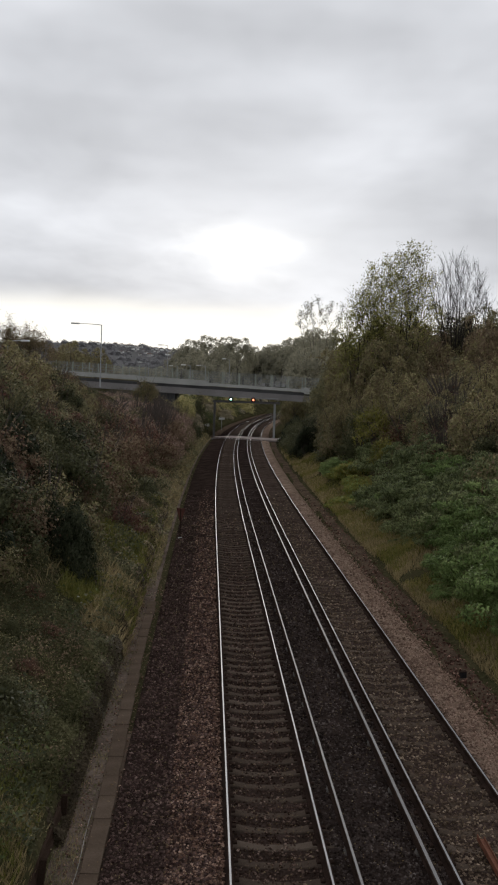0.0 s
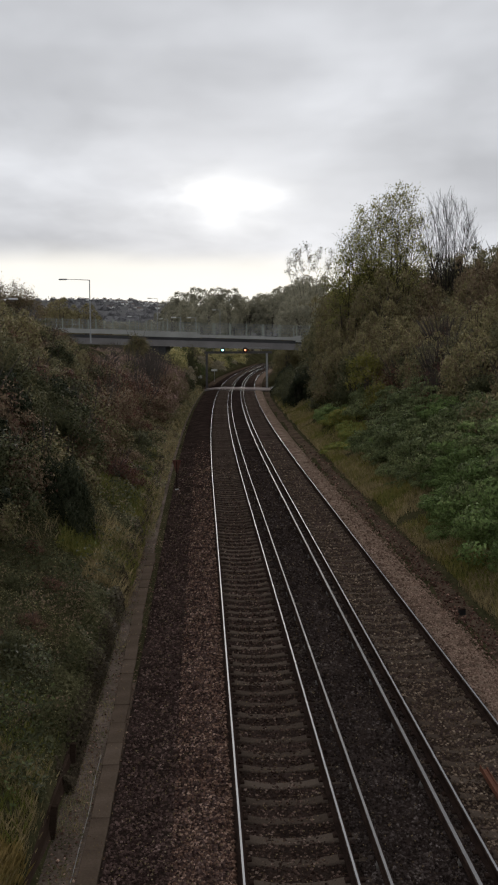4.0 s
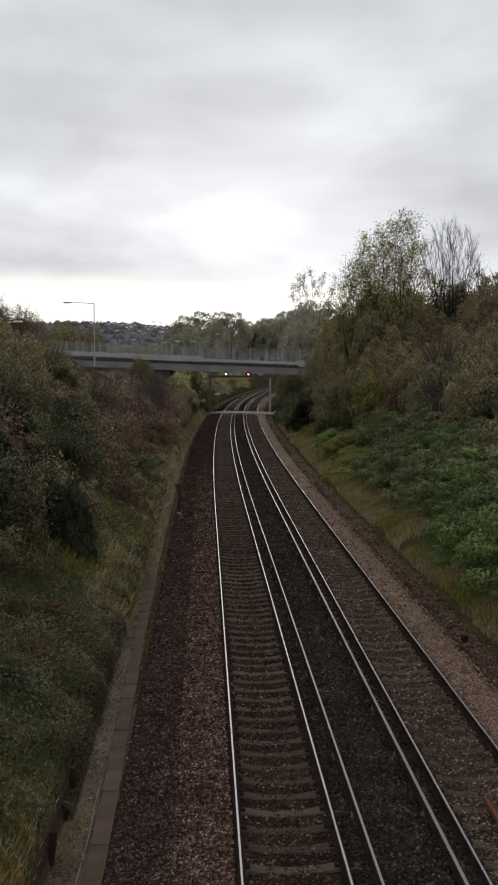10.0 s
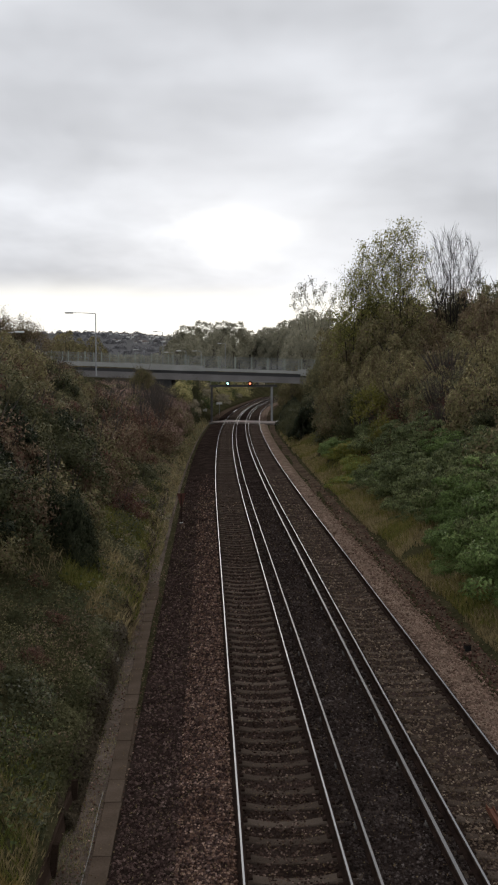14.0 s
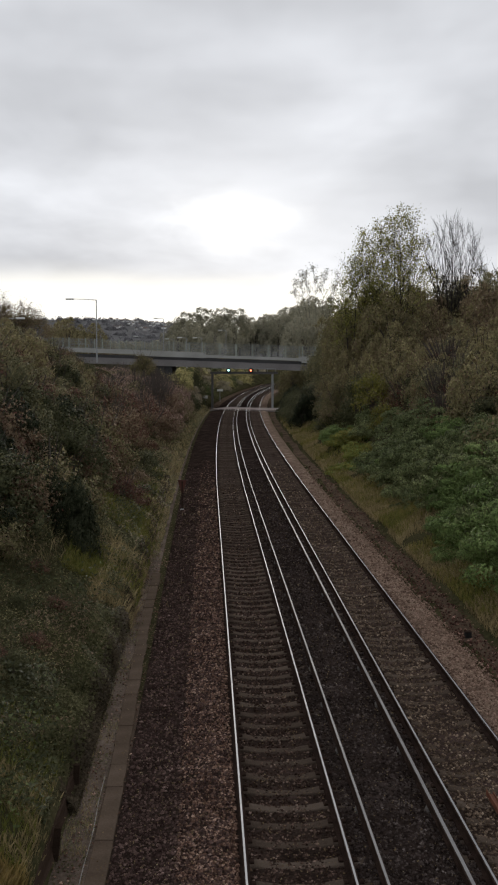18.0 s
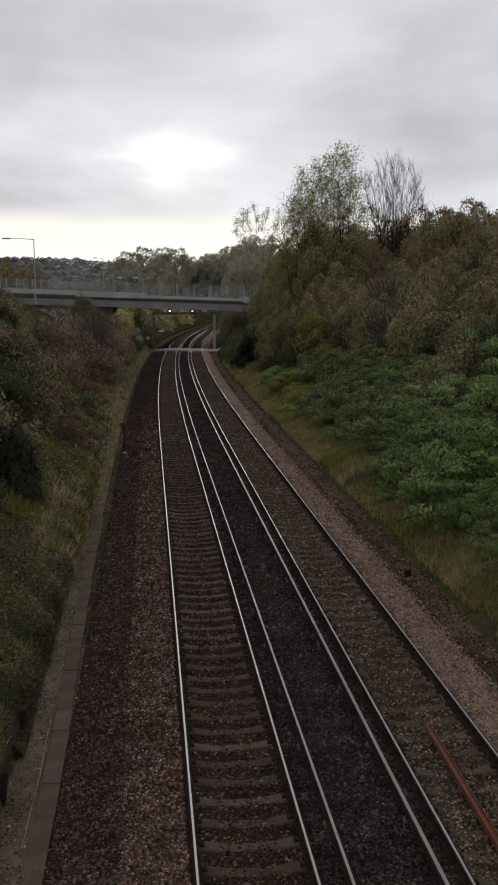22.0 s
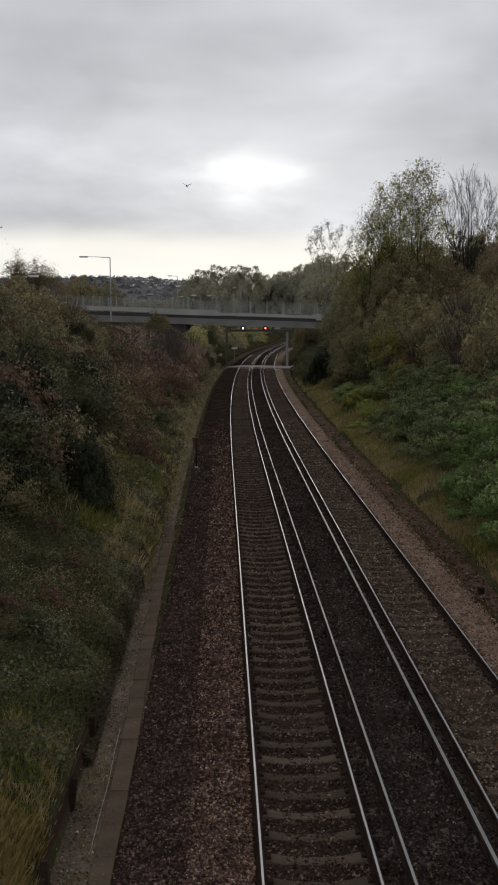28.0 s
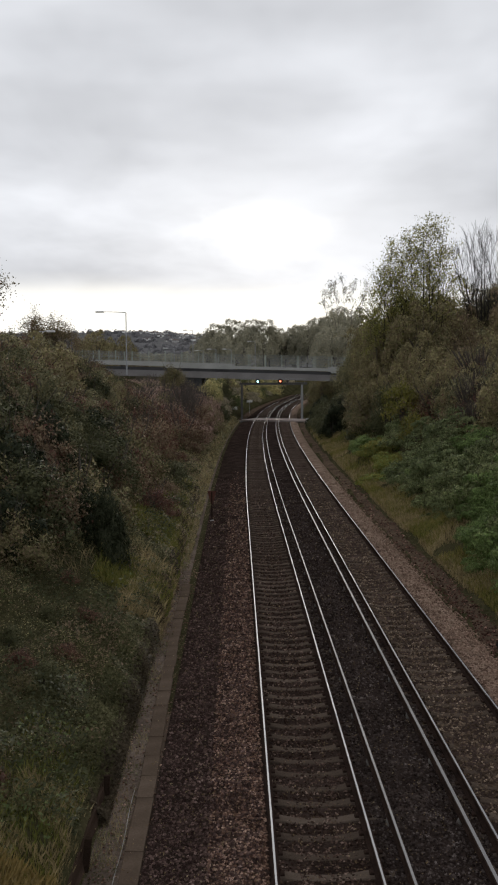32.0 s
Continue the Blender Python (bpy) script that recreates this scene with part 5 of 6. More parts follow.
# left bank, from the camera towards the bridge
patch(["dark", "olive", "dark", "holly", "brown"], 26, 15, 36, -13, -7.4, 1.0, 1.6, 0.05)
patch(["olive", "dark", "holly", "dark", "brown", "dark"], 46, 30, 56, -15, -6.6, 1.3, 2.1, 0.0)
patch(["brown", "olive", "red", "red", "dark"], 46, 50, 88, -15, -5.8, 1.4, 2.2, 0.02)
wall_of(["brown", "mauve", "red", "bare", "olive"], 26, 84, 118, -9.5, -5.6, 1.6, 2.4, 3.6, 5.2)
wall_of(["mauve", "mauve", "red", "bare", "olive"], 22, 98, 132, -9.5, -6.2, 1.7, 2.4, 4.4, 5.9)
wall_of(["mauve", "olive", "mauve"], 16, 84, 146, -14.5, -9.0, 2.0, 2.8, 5.6, 6.5)
wall_of(["olive", "dark", "brown"], 10, 118, 151, -6.6, -5.3, 1.0, 1.6, 1.8, 3.6)
wall_of(["reed", "reed", "pale", "grey"], 11, 136, 152, -9.5, -6.2, 1.3, 1.8, 3.0, 5.0)
for kind, y, off, radius, top in (("reed", 143, -6.0, 1.9, 4.4), ("reed", 146, -8.2, 2.0, 5.2), ("reed", 141, -9.6, 1.9, 5.0), ("dark", 138.5, -4.9, 1.2, 1.8), ("olive", 140, -6.2, 1.4, 2.6), ("pale", 149, -7.6, 1.6, 5.3), ("reed", 148, -5.6, 1.3, 3.6)):
    stand(kind, y, off, radius, top)
put(PLANTS["dark"], USED, 149.5, -4.9, 1.3, 20, 0.0, "narrow dark evergreen bush beside the gantry leg", 3.4)
wall_of(["mauve", "mauve", "olive", "mauve"], 16, 126, 151, -24, -10, 2.0, 2.8, 5.9, 6.9)
wall_of(["olive", "brown", "pale"], 6, 146, 152, -16, -9, 1.6, 2.0, 4.6, 5.8)
stand("olive", 122, -10.0, 1.6, 8.5, "olive bush standing up before the bridge")
stand("dark", 86, -12.6, 1.9, 7.6, "dark green bush at the end of the bridge")
stand("wood_dark", 92, -15.0, 2.2, 8.4)
patch(["wood", "wood_dark", "wood_brown", "wood_dark"], 22, 30, 80, -19, -13.0, 2.2, 3.0, 0.05)
patch(["wood", "wood_brown", "bare"], 14, 70, 110, -25, -17, 1.5, 2.1)
patch(["wood_dark", "wood", "dark", "wood_brown"], 20, 34, 80, -13.5, -8.2, 1.6, 2.3, 0.0)
wall_of(["brown", "red", "dark", "olive"], 22, 44, 90, -6.4, -4.7, 0.8, 1.3, 0.9, 2.2)
patch(["olive", "red", "brown", "olive", "dark"], 16, 14.5, 30, -9.0, -5.2, 0.3, 0.6, 0.12)
patch(["olive", "dark", "red"], 6, 14, 24, -6.5, -4.6, 0.3, 0.5, 0.0)
put(PLANTS["holly"], USED, 32.5, -5.45, 0.88, 40, 0.1, flat=2.0)
put(PLANTS["holly"], USED, 33.6, -6.3, 0.8, 140, 0.1, flat=1.5)
put(PLANTS["holly"], USED, 36.0, -8.6, 1.1, 200, 0.1, flat=1.4)
# right bank: brambles below, wood above
patch(["bramble", "bramble", "bramble", "bramble_grey"], 14, 21, 42, 10.0, 12.4, 2.0, 2.7, 0.4)
patch(["bramble"], 14, 19, 42, 8.6, 9.6, 1.1, 1.6, 0.2)
patch(["bramble", "bramble", "bramble_grey"], 12, 18, 40, 7.7, 8.6, 0.7, 1.1)
patch(["bramble_grey"], 12, 42, 62, 10.0, 12.8, 2.0, 2.6, 0.35)
patch(["bramble_grey", "bramble_grey", "bramble"], 9, 42, 60, 8.8, 9.8, 1.1, 1.6, 0.2)
patch(["bramble_grey", "bramble"], 5, 40, 54, 8.0, 8.8, 0.7, 1.0)
patch(["lime", "bramble", "lime"], 7, 62, 80, 8.0, 10.0, 1.1, 1.6)
patch(["bramble_grey", "olive"], 7, 60, 80, 10.2, 12.5, 1.4, 1.9)
wall_of(["dark", "wood_dark", "olive"], 12, 86, 134, 9.6, 11.2, 1.7, 2.4, 2.6, 4.6)
wall_of(["dark", "dark", "holly"], 16, 101, 139, 7.6, 9.0, 1.6, 2.1, 1.8, 3.4)
wall_of(["wood_dark", "bare", "wood", "dark"], 12, 52, 70, 12.6, 17.5, 1.8, 2.5, 5.4, 7.2)
wall_of(["bare", "bare", "red"], 5, 70, 74, 12.0, 15.0, 2.0, 2.6, 5.0, 6.6)
wall_of(["wood_dark", "wood", "wood", "wood_brown"], 16, 70, 84, 12.0, 22.0, 2.2, 3.0, 7.4, 9.6)
wall_of(["wood_dark", "wood", "wood", "wood_brown", "wood"], 18, 84, 97, 12.0, 24.0, 2.4, 3.0, 10.2, 12.2)
wall_of(["wood", "wood_dark"], 9, 96, 108, 11.8, 16.0, 2.2, 2.8, 10.8, 12.2)
wall_of(["dark", "wood_dark", "olive", "wood"], 16, 78, 98, 9.8, 15.0, 1.8, 2.4, 5.0, 7.4)
wall_of(["wood_dark", "wood"], 8, 88, 100, 10.4, 12.4, 1.8, 2.2, 7.4, 9.6)
wall_of(["wood", "wood_dark", "wood_brown"], 7, 97, 104, 12.5, 19.0, 2.4, 2.8, 12.6, 13.6)
wall_of(["dark", "bare", "wood_dark", "wood"], 18, 40, 62, 12.6, 18.5, 1.5, 2.0, 5.0, 7.4)
wall_of(["bramble_grey", "bramble"], 5, 36, 54, 11.0, 12.6, 1.6, 2.0, 3.4, 4.4)
patch(["bramble", "bramble_grey", "bramble", "olive"], 14, 22, 46, 12.4, 15.5, 1.9, 2.5, 0.4)
patch(["bramble_grey", "olive", "wood_dark"], 10, 26, 50, 15.0, 18.0, 2.0, 2.6, 0.3)
wall_of(["wood_dark", "wood", "bare", "wood_brown"], 18, 38, 72, 15.0, 21.0, 2.0, 2.8, 7.4, 9.6)
wall_of(["wood", "wood_brown", "wood_dark"], 12, 58, 86, 20.0, 27.0, 2.6, 3.2, 10.0, 12.6)
wall_of(["wood_dark", "wood"], 9, 84, 112, 24.0, 36.0, 3.0, 3.8, 13.4, 15.6)
wall_of(["wood", "wood_brown", "wood_dark"], 10, 92, 104, 18.0, 30.0, 3.0, 3.8, 13.0, 15.0)
wall_of(["dark", "wood_dark"], 5, 138, 150, 11.0, 13.0, 1.6, 2.0, 3.0, 5.0)
wall_of(["wood", "wood_dark"], 8, 108, 148, 11.5, 17.0, 2.6, 3.2, 8.0, 11.5)
wall_of(["wood", "wood_brown", "wood_dark"], 8, 76, 90, 20.5, 27.0, 2.8, 3.4, 12.4, 14.4)
stand("yellow", 73, 10.4, 1.6, 6.7)
stand("yellow", 68, 10.6, 1.1, 4.6)
for y, off, radius, top in ((60, 12.6, 1.9, 7.0), (58, 13.6, 1.7, 6.6), (57, 11.9, 1.4, 5.4), (61, 13.9, 2.0, 7.6)):
    stand("bare", y, off, radius, top, "dark purple-brown bush of bare twigs above the brambles")
for y, off, radius, top in ((50, -7.2, 1.5, 3.3), (54, -8.2, 1.6, 4.0), (57, -7.4, 1.4, 3.4)):
    stand("red", y, off, radius, top, "dark red-leaved bush on the bank")
put(PLANTS["yellow"], USED, 92, 10.0, 1.4, 80, 0.0, flat=1.3)
# beyond the bridge
patch(["pale", "reed", "pale", "grey"], 20, 166, 215, -11, -6.0, 1.4, 2.3)
patch(["pale", "reed", "grey", "olive"], 34, 172, 325, -17, -5.5, 2.0, 3.2)
patch(["pale", "reed", "pale"], 16, 205, 290, -13, -6.4, 1.8, 3.0)
wall_of(["wood", "wood_brown"], 9, 172, 215, -38, -27, 3.2, 4.2, 11.5, 14.0)
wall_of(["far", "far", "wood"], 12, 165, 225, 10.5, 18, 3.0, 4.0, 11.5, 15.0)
wall_of(["wood_dark", "wood"], 6, 165, 200, 9.0, 12, 2.2, 3.0, 5.0, 8.0)

# single trees
def leader_tree(name, label, leaders, seed, leaf="", second=None, low=0.35, reach=1.6, steep=1.6, per=15, clump=14, size=0.12, keep=0.8, leaf_from=0.0, girth=0.075, thin=0.011):
    """Upright leaders, each (foot, sideways; top, sideways; height; leafiness), with rising branches, twigs and leaves in bunches at their ends."""
    rng = np.random.default_rng(seed)
    b, spots = Build(), []
    for foot, head, height, dense in leaders:
        depth = rng.normal(0, 0.7)
        ts = np.linspace(0, 1, 8)
        wob = np.cumsum(rng.normal(0, 0.09, (8, 2)), 0)
        line = [Vector((foot + (head - foot) * t ** 1.25 + wob[k, 0] * t, depth * (0.4 + t) + wob[k, 1] * t, height * t - 0.4 * (1 - t))) for k, t in enumerate(ts)]
        b.tube(line, [max(thin, girth * (1 - t) ** 0.8) for t in ts], 6, cap=False)
        for k in range(per):
            t = low + (0.98 - low) * (k + rng.random()) / per
            i = min(6, int(t * 7))
            p = line[i].lerp(line[i + 1], t * 7 - i)
            a = rng.random() * 6.283
            d = Vector((math.cos(a), math.sin(a), steep * rng.uniform(0.75, 1.3))).normalized()
            n = reach * (1.1 - 0.75 * t) * rng.uniform(0.7, 1.25)
            q = p + d * n * 0.5 + Vector(rng.normal(0, 0.05, 3))
            e = q + (d + Vector((0, 0, 0.45))).normalized() * n * 0.5
            b.tube([p, q, e], [max(thin, 0.024 * (1.1 - t)), thin, thin * 0.8], 4, cap=False)
            for at_, m in ((p.lerp(q, 0.6), 2), (q, 3), (e, 3)):
                for _ in range(m):
                    g = (d * 0.8 + Vector(rng.normal(0, 0.5, 3)) + Vector((0, 0, 0.5 * steep))).normalized()
                    f = at_ + g * rng.uniform(0.35, 0.8) * (0.6 + 0.4 * reach)
                    b.tube([at_, f], [thin * 0.8, thin * 0.55], 3, cap=False)
                    if rng.random() < dense * keep and t >= leaf_from:
                        spots.append((f, rng.uniform(0.12, 0.34)))
    t = thing(name, label, "tree")
    part("trunk", b.mesh("trunk", M["bark"]), t)
    if leaf:
        P = np.concatenate([np.array(p) + rng.normal(0, w, (max(3, int(clump * w / 0.22)), 3)) for p, w in spots])
        nr = rng.normal(0, 1, P.shape) + np.array([0, 0, 0.5])
        idx = (rng.random(len(P)) < 0.35).astype(int) if second else None
        part("crown", cloud_mesh("crown", leaves_arrays(P, nr, size, rng), [M[leaf]] + ([M[second]] if second else []), idx), t)
    return t


tall = leader_tree("tall_tree", "tall sparse tree with thin yellow-green autumn leaves", [(-1.5, -3.3, 11.0, 0.4), (-1.2, -2.5, 12.4, 0.55), (-0.8, -1.5, 13.4, 0.95), (-0.3, -0.5, 14.1, 1.0), (0.5, 0.4, 14.4, 0.9), (0.9, 1.2, 13.7, 0.85), (1.3, 2.1, 14.5, 1.0), (1.7, 2.7, 12.0, 0.7), (0.0, -2.2, 10.0, 0.9), (0.3, -1.0, 11.5, 1.0), (0.8, 1.8, 11.5, 0.9)], 5, "leaf_yellow", "leaf_olive", low=0.4, reach=2.6, steep=0.95, per=20, clump=17, size=0.12, keep=0.8, thin=0.009)
put(tall, USED, 90, 14.3, 1.0, 0)
put(leader_tree("slim_tree", "slim yellowing tree beside the tall one", [(-0.5, -1.4, 10.8, 1.0), (-0.2, -0.3, 11.6, 1.0), (0.2, 0.6, 11.8, 1.0), (0.5, 1.5, 11.2, 0.9)], 6, "leaf_yellow", "leaf_gold", low=0.45, reach=2.2, steep=0.9, per=16, clump=16, size=0.12), USED, 88, 11.2, 1.0, 0)
put(leader_tree("bare_tree", "bare tree with a fan of fine upright twigs", [(0.2 * x, x, h, 0) for x, h in ((-2.3, 9.6), (-1.9, 10.4), (-1.4, 10.9), (-1.0, 11.2), (-0.5, 11.3), (0.0, 11.5), (0.5, 11.4), (1.0, 11.0), (1.5, 10.6), (2.0, 9.8), (2.5, 8.9), (2.9, 8.1))], 27, low=0.25, reach=2.2, steep=1.7, per=24, girth=0.06, thin=0.0100), USED, 92, 20.4, 1.0, 0)
put(leader_tree("slender_tree", "slender tree with few dark leaves against the sky", [(-0.3, -4.0, 15.6, 0.8), (-0.2, -2.7, 16.9, 0.9), (-0.1, -1.6, 17.4, 0.9), (0.1, -0.3, 17.6, 0.9), (0.3, 1.2, 17.3, 0.9), (0.4, 2.7, 16.4, 0.9)], 23, "leaf_olive", "leaf_dark", low=0.74, reach=1.7, steep=1.8, per=6, clump=9, size=0.18, keep=0.75, leaf_from=0.78, girth=0.05, thin=0.013), USED, 170, 13.5, 1.0, 0)
put(tree("bare_tree", "bare upright saplings on the hill's edge", "leaf_brown", 9.0, 12, leaves=0, trunks=9, depth=3, spread=0.10, up=0.4, lean=0.15, girth=0.006), USED, 112, 33.5, 1.0, 60, z=9.5)
put(tree("hawthorn_tree", "leggy hawthorn with dark leaves on long shoots", "leaf_olive", 6.2, 14, leaves=6000, size=0.085, trunks=6, depth=4, spread=0.18, up=0.30, second="leaf_brown", lean=0.35, girth=0.009), USED, 44, -13.2, 1.0, 0)
put(tree("hawthorn_tree", "leggy hawthorn with dark leaves on long shoots", "leaf_olive", 5.4, 15, leaves=6000, size=0.085, trunks=6, depth=4, spread=0.18, up=0.30, second="leaf_brown", lean=0.35, girth=0.009), USED, 50, -15.6, 1.0, 0)
put(tree("round_tree", "round-headed thinning tree behind the bushes", "leaf_brown", 9.4, 16, leaves=14000, size=0.13, trunks=9, depth=4, spread=0.2, up=0.2, second="leaf_olive", lean=0.45, girth=0.008), USED, 130, -26.3, 1.0, 0)

# rounded trees beyond the bridge, and trees of the far hillside
def far_tree(x, y, s, top):
    """A round crown on a trunk that reaches down to the land."""
    off, base = x - line_x(y), top + 0.6 - TALL["far"] * s * 1.2
    ob = put(PLANTS["far"], USED, y, off, s, R.uniform(0, 360), z=base, flat=1.2)
    low = (land(off, y) - base - 0.5) / (s * 1.2)
    if low < -0.1 and ob is not PLANTS["far"]:
        part("trunk", Build().tube([(0.02, 0, low), (0, 0.02, low * 0.4), (-0.02, 0, 0.4)], [0.03, 0.022, 0.008], 6, cap=False).mesh("trunk", M["bark"]), ob)


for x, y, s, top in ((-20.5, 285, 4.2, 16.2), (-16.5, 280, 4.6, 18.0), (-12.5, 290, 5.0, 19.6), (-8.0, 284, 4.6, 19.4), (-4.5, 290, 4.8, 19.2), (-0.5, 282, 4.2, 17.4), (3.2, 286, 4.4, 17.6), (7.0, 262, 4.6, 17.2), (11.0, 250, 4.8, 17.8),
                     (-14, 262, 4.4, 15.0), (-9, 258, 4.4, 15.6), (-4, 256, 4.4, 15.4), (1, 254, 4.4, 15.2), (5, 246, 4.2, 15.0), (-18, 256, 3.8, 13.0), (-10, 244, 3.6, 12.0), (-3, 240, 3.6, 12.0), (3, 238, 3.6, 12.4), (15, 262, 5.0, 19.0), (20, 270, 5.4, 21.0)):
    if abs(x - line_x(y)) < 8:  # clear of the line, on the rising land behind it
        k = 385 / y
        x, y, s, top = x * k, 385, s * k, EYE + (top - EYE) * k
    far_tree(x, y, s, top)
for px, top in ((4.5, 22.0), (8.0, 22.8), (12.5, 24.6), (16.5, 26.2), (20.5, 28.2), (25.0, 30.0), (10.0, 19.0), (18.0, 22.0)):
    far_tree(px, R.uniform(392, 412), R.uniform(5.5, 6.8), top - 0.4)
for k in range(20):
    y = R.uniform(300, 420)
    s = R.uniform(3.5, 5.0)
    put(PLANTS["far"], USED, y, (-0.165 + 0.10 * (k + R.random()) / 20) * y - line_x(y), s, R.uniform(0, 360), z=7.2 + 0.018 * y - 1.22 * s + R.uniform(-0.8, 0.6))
def join_far(name, label, kind, places):
    """Many far trees as one mesh: metres ahead, sideways, radius, height of the foot."""
    me = next(c for c in PLANTS[kind].children if c.name.startswith("foliage")).data
    co = np.empty(len(me.vertices) * 3, np.float32)
    me.vertices.foreach_get("co", co)
    co = co.reshape(-1, 3, 3)
    out = []
    for x, y, s, z in places:
        c, d = math.cos(x), math.sin(x)
        p = co * s
        out.append(np.stack([p[..., 0] * c - p[..., 1] * d + x, p[..., 0] * d + p[..., 1] * c + y, p[..., 2] + z], -1))
    tagged(new(name, cloud_mesh(name, np.concatenate(out), [M["leaf_haze"]])), label, "trees", kind="stuff")


FAR = []
for k in range(300):
    y = 800 + 1250 * ((k * 0.618) % 1.0)
    x = R.uniform(-0.24, -0.05) * y
    FAR.append((x, y, R.uniform(4.0, 7.5) * (0.6 + y / 2500), land(x - line_x(min(y, 1190)), y) - 1.5))
for k in range(90):
    y, x, s = R.uniform(1650, 2150), -610 + 640 * (k + R.random()) / 90, R.uniform(7, 11)
    FAR.append((x, y, s, land(x - line_x(1190), y) - 0.45 * s))
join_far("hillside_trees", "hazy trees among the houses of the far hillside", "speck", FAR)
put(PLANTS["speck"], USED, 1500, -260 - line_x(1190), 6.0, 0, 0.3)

# ---- houses on the far hillside ----
M["render"] = material("pale_house_render", [(0.3, (0.390, 0.377, 0.364)), (0.62, (0.850, 0.845, 0.819))], 0.5, 6, bump=0.05, objrand=0.7)
M["roof"] = material("brown_roof_tiles", [(0.3, (0.09, 0.07, 0.06)), (0.7, (0.17, 0.13, 0.11))], 0.5, 6, bump=0.1, objrand=0.4)
M["pane"] = material("dark_window_glass", [(0.3, (0.03, 0.035, 0.04)), (0.7, (0.06, 0.065, 0.07))], 1, 6, rough=0.15, bump=0)


def house():
    h = thing("house", "pale rendered house with a brown tiled roof on the hillside", "house", "houses on the far hillside")
    part("walls", Build().box(-4.5, -3.5, -1, 4.5, 3.5, 5).mesh("walls", M["render"]), h)
    roof = Build().add([(-4.9, -3.9, 4.9), (4.9, -3.9, 4.9), (4.9, 3.9, 4.9), (-4.9, 3.9, 4.9), (-4.9, 0, 7.8), (4.9, 0, 7.8)], [(0, 1, 5, 4), (2, 3, 4, 5), (0, 4, 3), (1, 2, 5), (3, 2, 1, 0)])
    part("roof", roof.mesh("roof", M["roof"]), h)
    part("chimney", Build().box(2.6, -0.5, 6.5, 3.4, 0.5, 8.9).mesh("chimney", M["roof"]), h)
    win = Build().box(-0.7, -0.03, -0.6, 0.7, 0.03, 0.6).mesh("window", M["pane"])
    for x in (-2.6, 2.4):
        for z in (1.4, 3.9):
            part("window", win, h).matrix_basis = Matrix.Translation((x, -3.52, z))
    return h


H0 = house()
for k in range(130):
    y = 1350 + 680 * ((k * 0.618) % 1.0)
    x = -0.112 * y + R.uniform(-0.045, 0.035) * y
    m = Matrix.Translation((x, y, land(x - line_x(min(y, 1190)), y) + 3.0)) @ pose(0, 0, 0, 0, 0, R.choice([0, 15, 80, -20, 95]) + R.uniform(-12, 12)) @ Matrix.Diagonal((0.62, 0.62, 0.6, 1))
    if k == 0:
        H0.matrix_basis = m
    else:
        copy_thing(H0, m)


# ---- the pigeon that flies towards the camera ----
M["feather"] = material("grey_feathers", [(0.3, (0.12, 0.125, 0.14)), (0.7, (0.26, 0.275, 0.295))], 12, 60, rough=0.7, bump=0.1)
M["feather_dark"] = material("dark_wing_feathers", [(0.3, (0.08, 0.083, 0.09)), (0.7, (0.17, 0.178, 0.192))], 12, 60, rough=0.7, bump=0.1)


def build_pigeon():
    """Flies along -y; wings hinge at the shoulders."""
    bird = thing("pigeon", "grey pigeon flying with beating wings", "bird")
    part("body", Build().tube([(0, 0.17, 0), (0, 0.10, 0.005), (0, 0, 0.0), (0, -0.09, 0.005), (0, -0.14, 0.02), (0, -0.165, 0.025), (0, -0.19, 0.025), (0, -0.205, 0.02)], [0.012, 0.04, 0.062, 0.05, 0.03, 0.03, 0.022, 0.006], 10).mesh("body", M["feather"], True), bird)
    part("beak", Build().tube([(0, -0.20, 0.02), (0, -0.225, 0.014)], [0.006, 0.001], 5).mesh("beak", M["black"]), bird)
    tail = Build().add([(-0.03, 0.14, 0.005), (0.03, 0.14, 0.005), (0.075, 0.29, 0.0), (0.03, 0.305, 0.0), (-0.03, 0.305, 0.0), (-0.075, 0.29, 0.0), (0, 0.16, 0.02), (0, 0.3, 0.012)], [(0, 6, 7, 4, 5), (6, 1, 2, 3, 7), (0, 5, 4, 7, 3, 2, 1)])
    part("tail", tail.mesh("tail", M["feather_dark"]), bird)
    wings = []
    for s in (-1, 1):
        lead = [(0, -0.07), (0.10, -0.095), (0.19, -0.075), (0.28, -0.015), (0.345, 0.06)]
        trail = [(0, 0.08), (0.10, 0.075), (0.18, 0.07), (0.26, 0.075), (0.35, 0.075)]
        vs = []
        for (a, b), (c, d) in zip(lead, trail):
            lift = 0.03 * math.sin(min(a / 0.2, 1.57))
            vs += [(s * a, b, lift + 0.006), (s * c, d, lift), (s * a, b, lift - 0.006), (s * (a + c) / 2, (b + d) / 2, lift + 0.010)]
        fs = []
        for k in range(4):
            i, j = 4 * k, 4 * k + 4
            fs += [(i, j, j + 3, i + 3), (i + 3, j + 3, j + 1, i + 1), (i + 1, j + 1, j + 2, i + 2), (i + 2, j + 2, j, i)]
        me = Build().add(vs, fs).mesh("wing", M["feather_dark"])
        wings.append(part("wing", me, bird))
    return bird, wings


pigeon, (wing_l, wing_r) = build_pigeon()
pigeon.scale = (0.88, 0.88, 0.88)
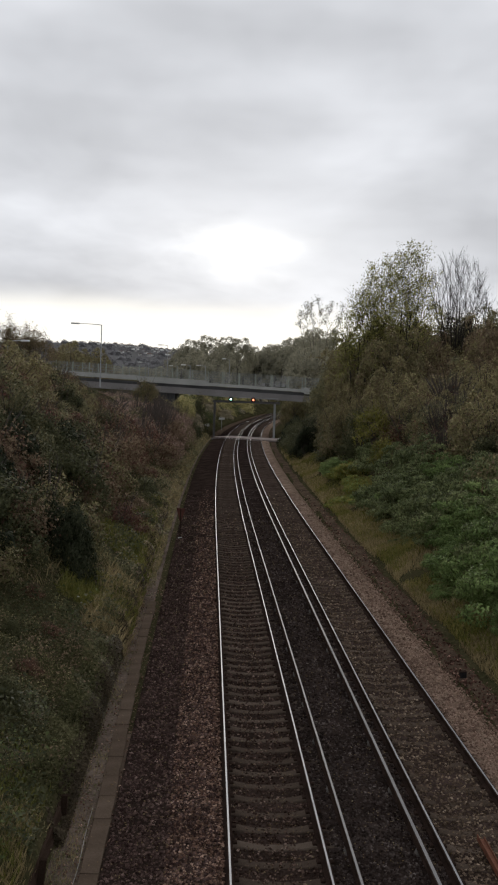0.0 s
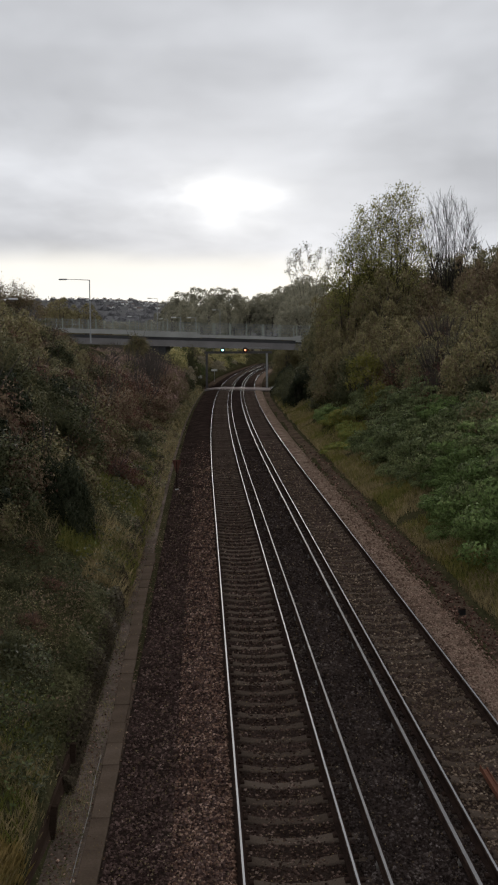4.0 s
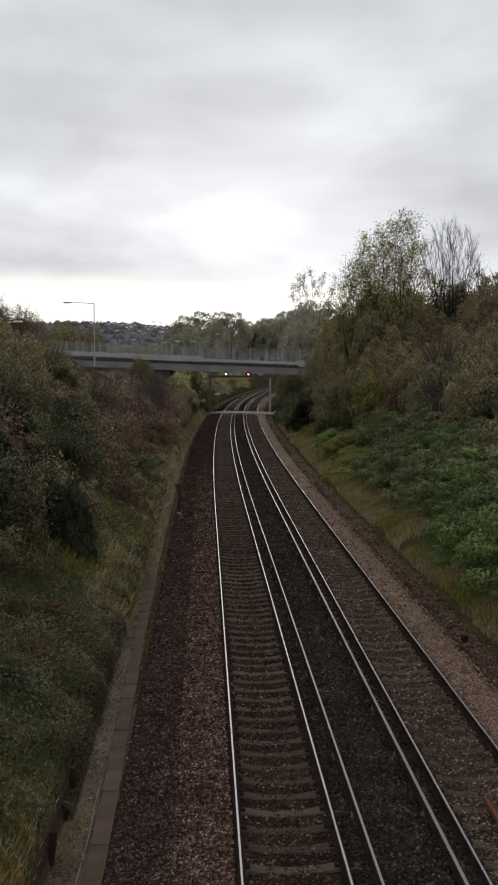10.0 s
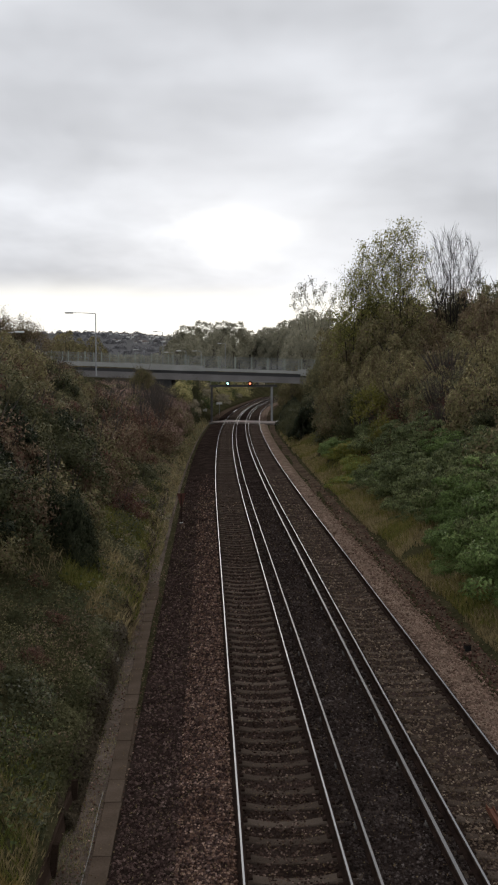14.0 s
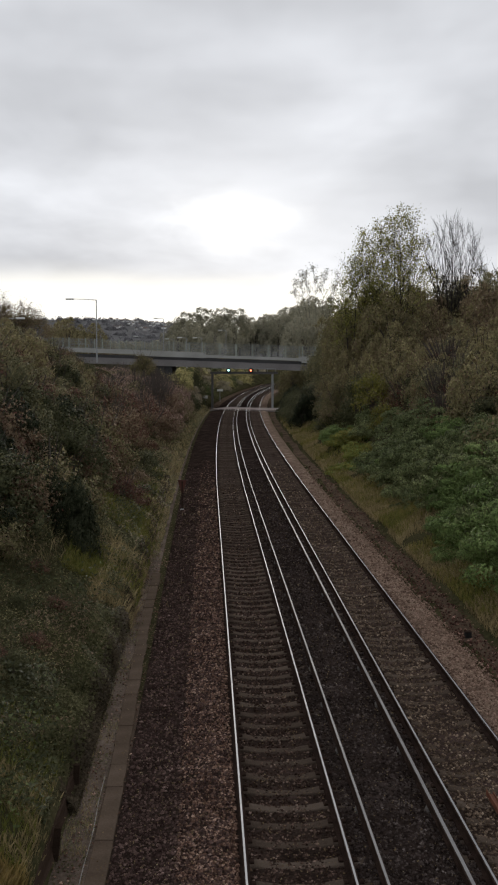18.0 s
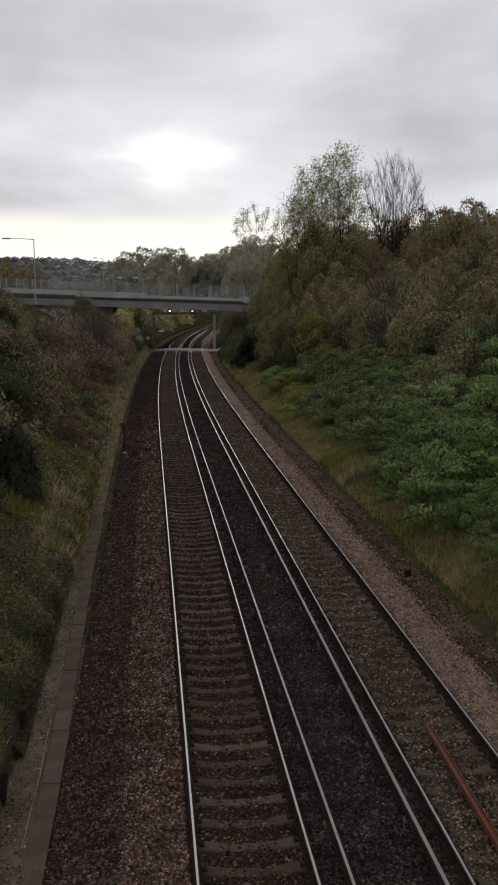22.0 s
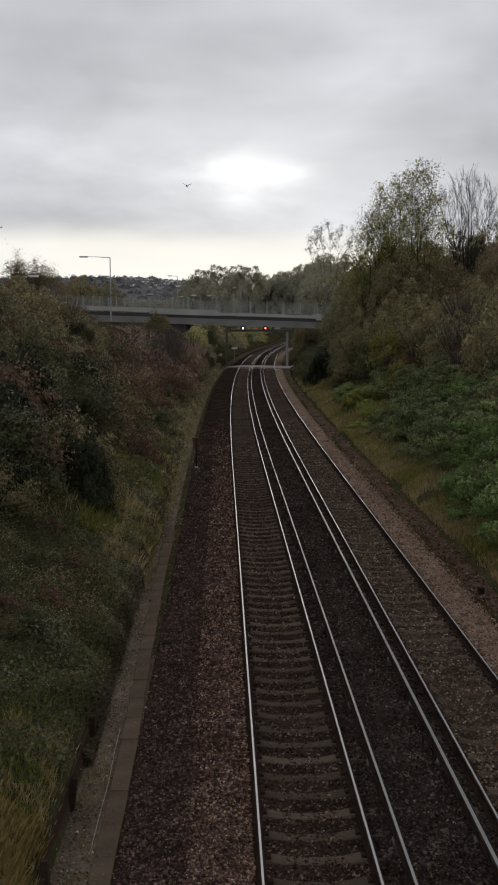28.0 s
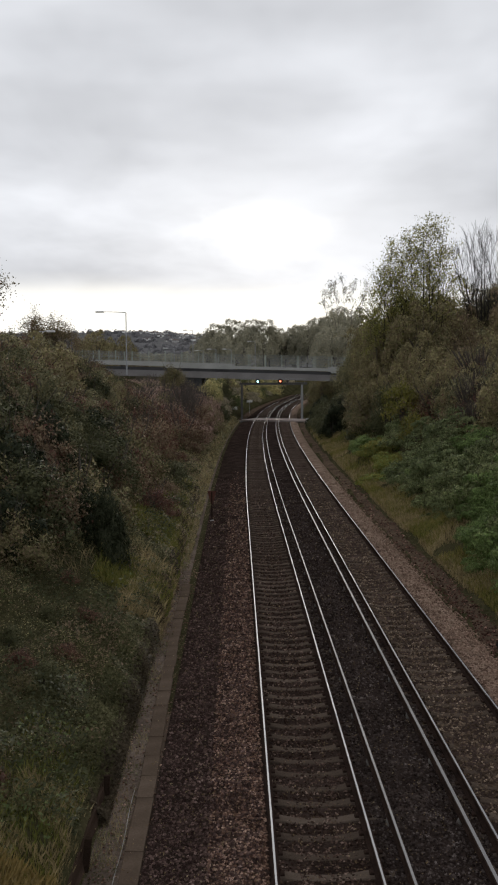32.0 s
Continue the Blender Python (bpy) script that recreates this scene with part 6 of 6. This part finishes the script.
# seconds, place, bank
FLIGHT = [(0.0, (-340, 1150, 140), 0), (24.0, (-48, 172, 30.0), 0), (24.9, (-36.65, 144.2, 26.25), 5), (25.0, (-34.5, 142.7, 26.0), 0), (27.5, (-6.28, 74.2, 15.82), 0), (28.0, (-4.62, 62.35, 14.82), 5),
          (28.2, (-3.68, 55.4, 14.32), 0), (28.7, (-1.49, 35.5, 13.07), -22), (28.9, (-0.99, 28.5, 12.56), 22), (29.0, (-0.66, 24.95, 12.33), 15), (29.1, (-0.34, 21.4, 12.08), 18), (29.2, (0.01, 17.7, 11.72), 40),
          (29.6, (2.5, 5.0, 13.5), 30), (32.0, (45, -70, 26), 0)]
BEAT = [(0.0, 0), (24.9, 25), (25.0, -20), (25.2, 30), (25.5, -25), (27.0, 20), (27.5, 30), (27.7, -10), (27.9, 20), (28.0, 25), (28.1, -15), (28.2, -32), (28.3, 25), (28.5, -20), (28.6, 10), (28.7, 48), (28.8, 10), (28.9, 2), (29.0, 32), (29.1, -40), (29.2, 8), (29.4, -20), (29.6, 20), (32.0, 0)]
SWAY = [(0.0, 2), (0.5, 8), (1.0, 8), (1.5, 9), (2.0, 6), (2.5, 3.4), (3.0, 4.3), (3.5, 4.3), (5.5, 4.5), (6.0, 7), (6.5, 2.2), (7.0, -0.5), (7.5, -8), (8.0, -5), (8.5, -5.4), (9.0, -1.8), (9.5, 2), (10.0, 3), (10.5, 3.4), (11.0, 0), (11.5, -3), (12.0, -6), (12.5, -8.8), (13.0, -5.6), (13.5, -4.1), (14.0, -1), (14.5, 0.6), (16.5, -3.6), (17.0, -4.4), (17.5, -5.6),
        (18.0, -4.3), (18.5, -1.3), (19.0, 2.2), (19.5, 3.8), (20.0, 4), (20.7, 3), (22.0, -9), (22.5, -8), (23.0, -2.4), (23.5, 2.2), (24.0, 4.6), (24.5, 2.7), (27.5, -4), (28.0, 0.4), (28.5, 0.9), (29.0, 4), (29.5, -1.4), (30.0, 0), (31.0, 0), (32.0, -4)]


def motions():
    """The pigeon's flight and wing beats, and the tall tree's sway in the wind."""
    walk(pigeon, [(t, Matrix.Translation(p) @ pose(0, 0, 0, -4, bank, 0)) for t, p, bank in FLIGHT])
    for wing, s in ((wing_l, 1), (wing_r, -1)):
        walk(wing, [(t, pose(s * -0.035, 0, 0.02, 0, s * a, 0)) for t, a in BEAT])
    rest = tall.matrix_basis.copy()
    walk(tall, [(t, Matrix.Translation(rest.translation) @ pose(0, 0, 0, 0, 0.2 * a, 0) @ Matrix.Translation(-rest.translation) @ rest) for t, a in SWAY])


motions()
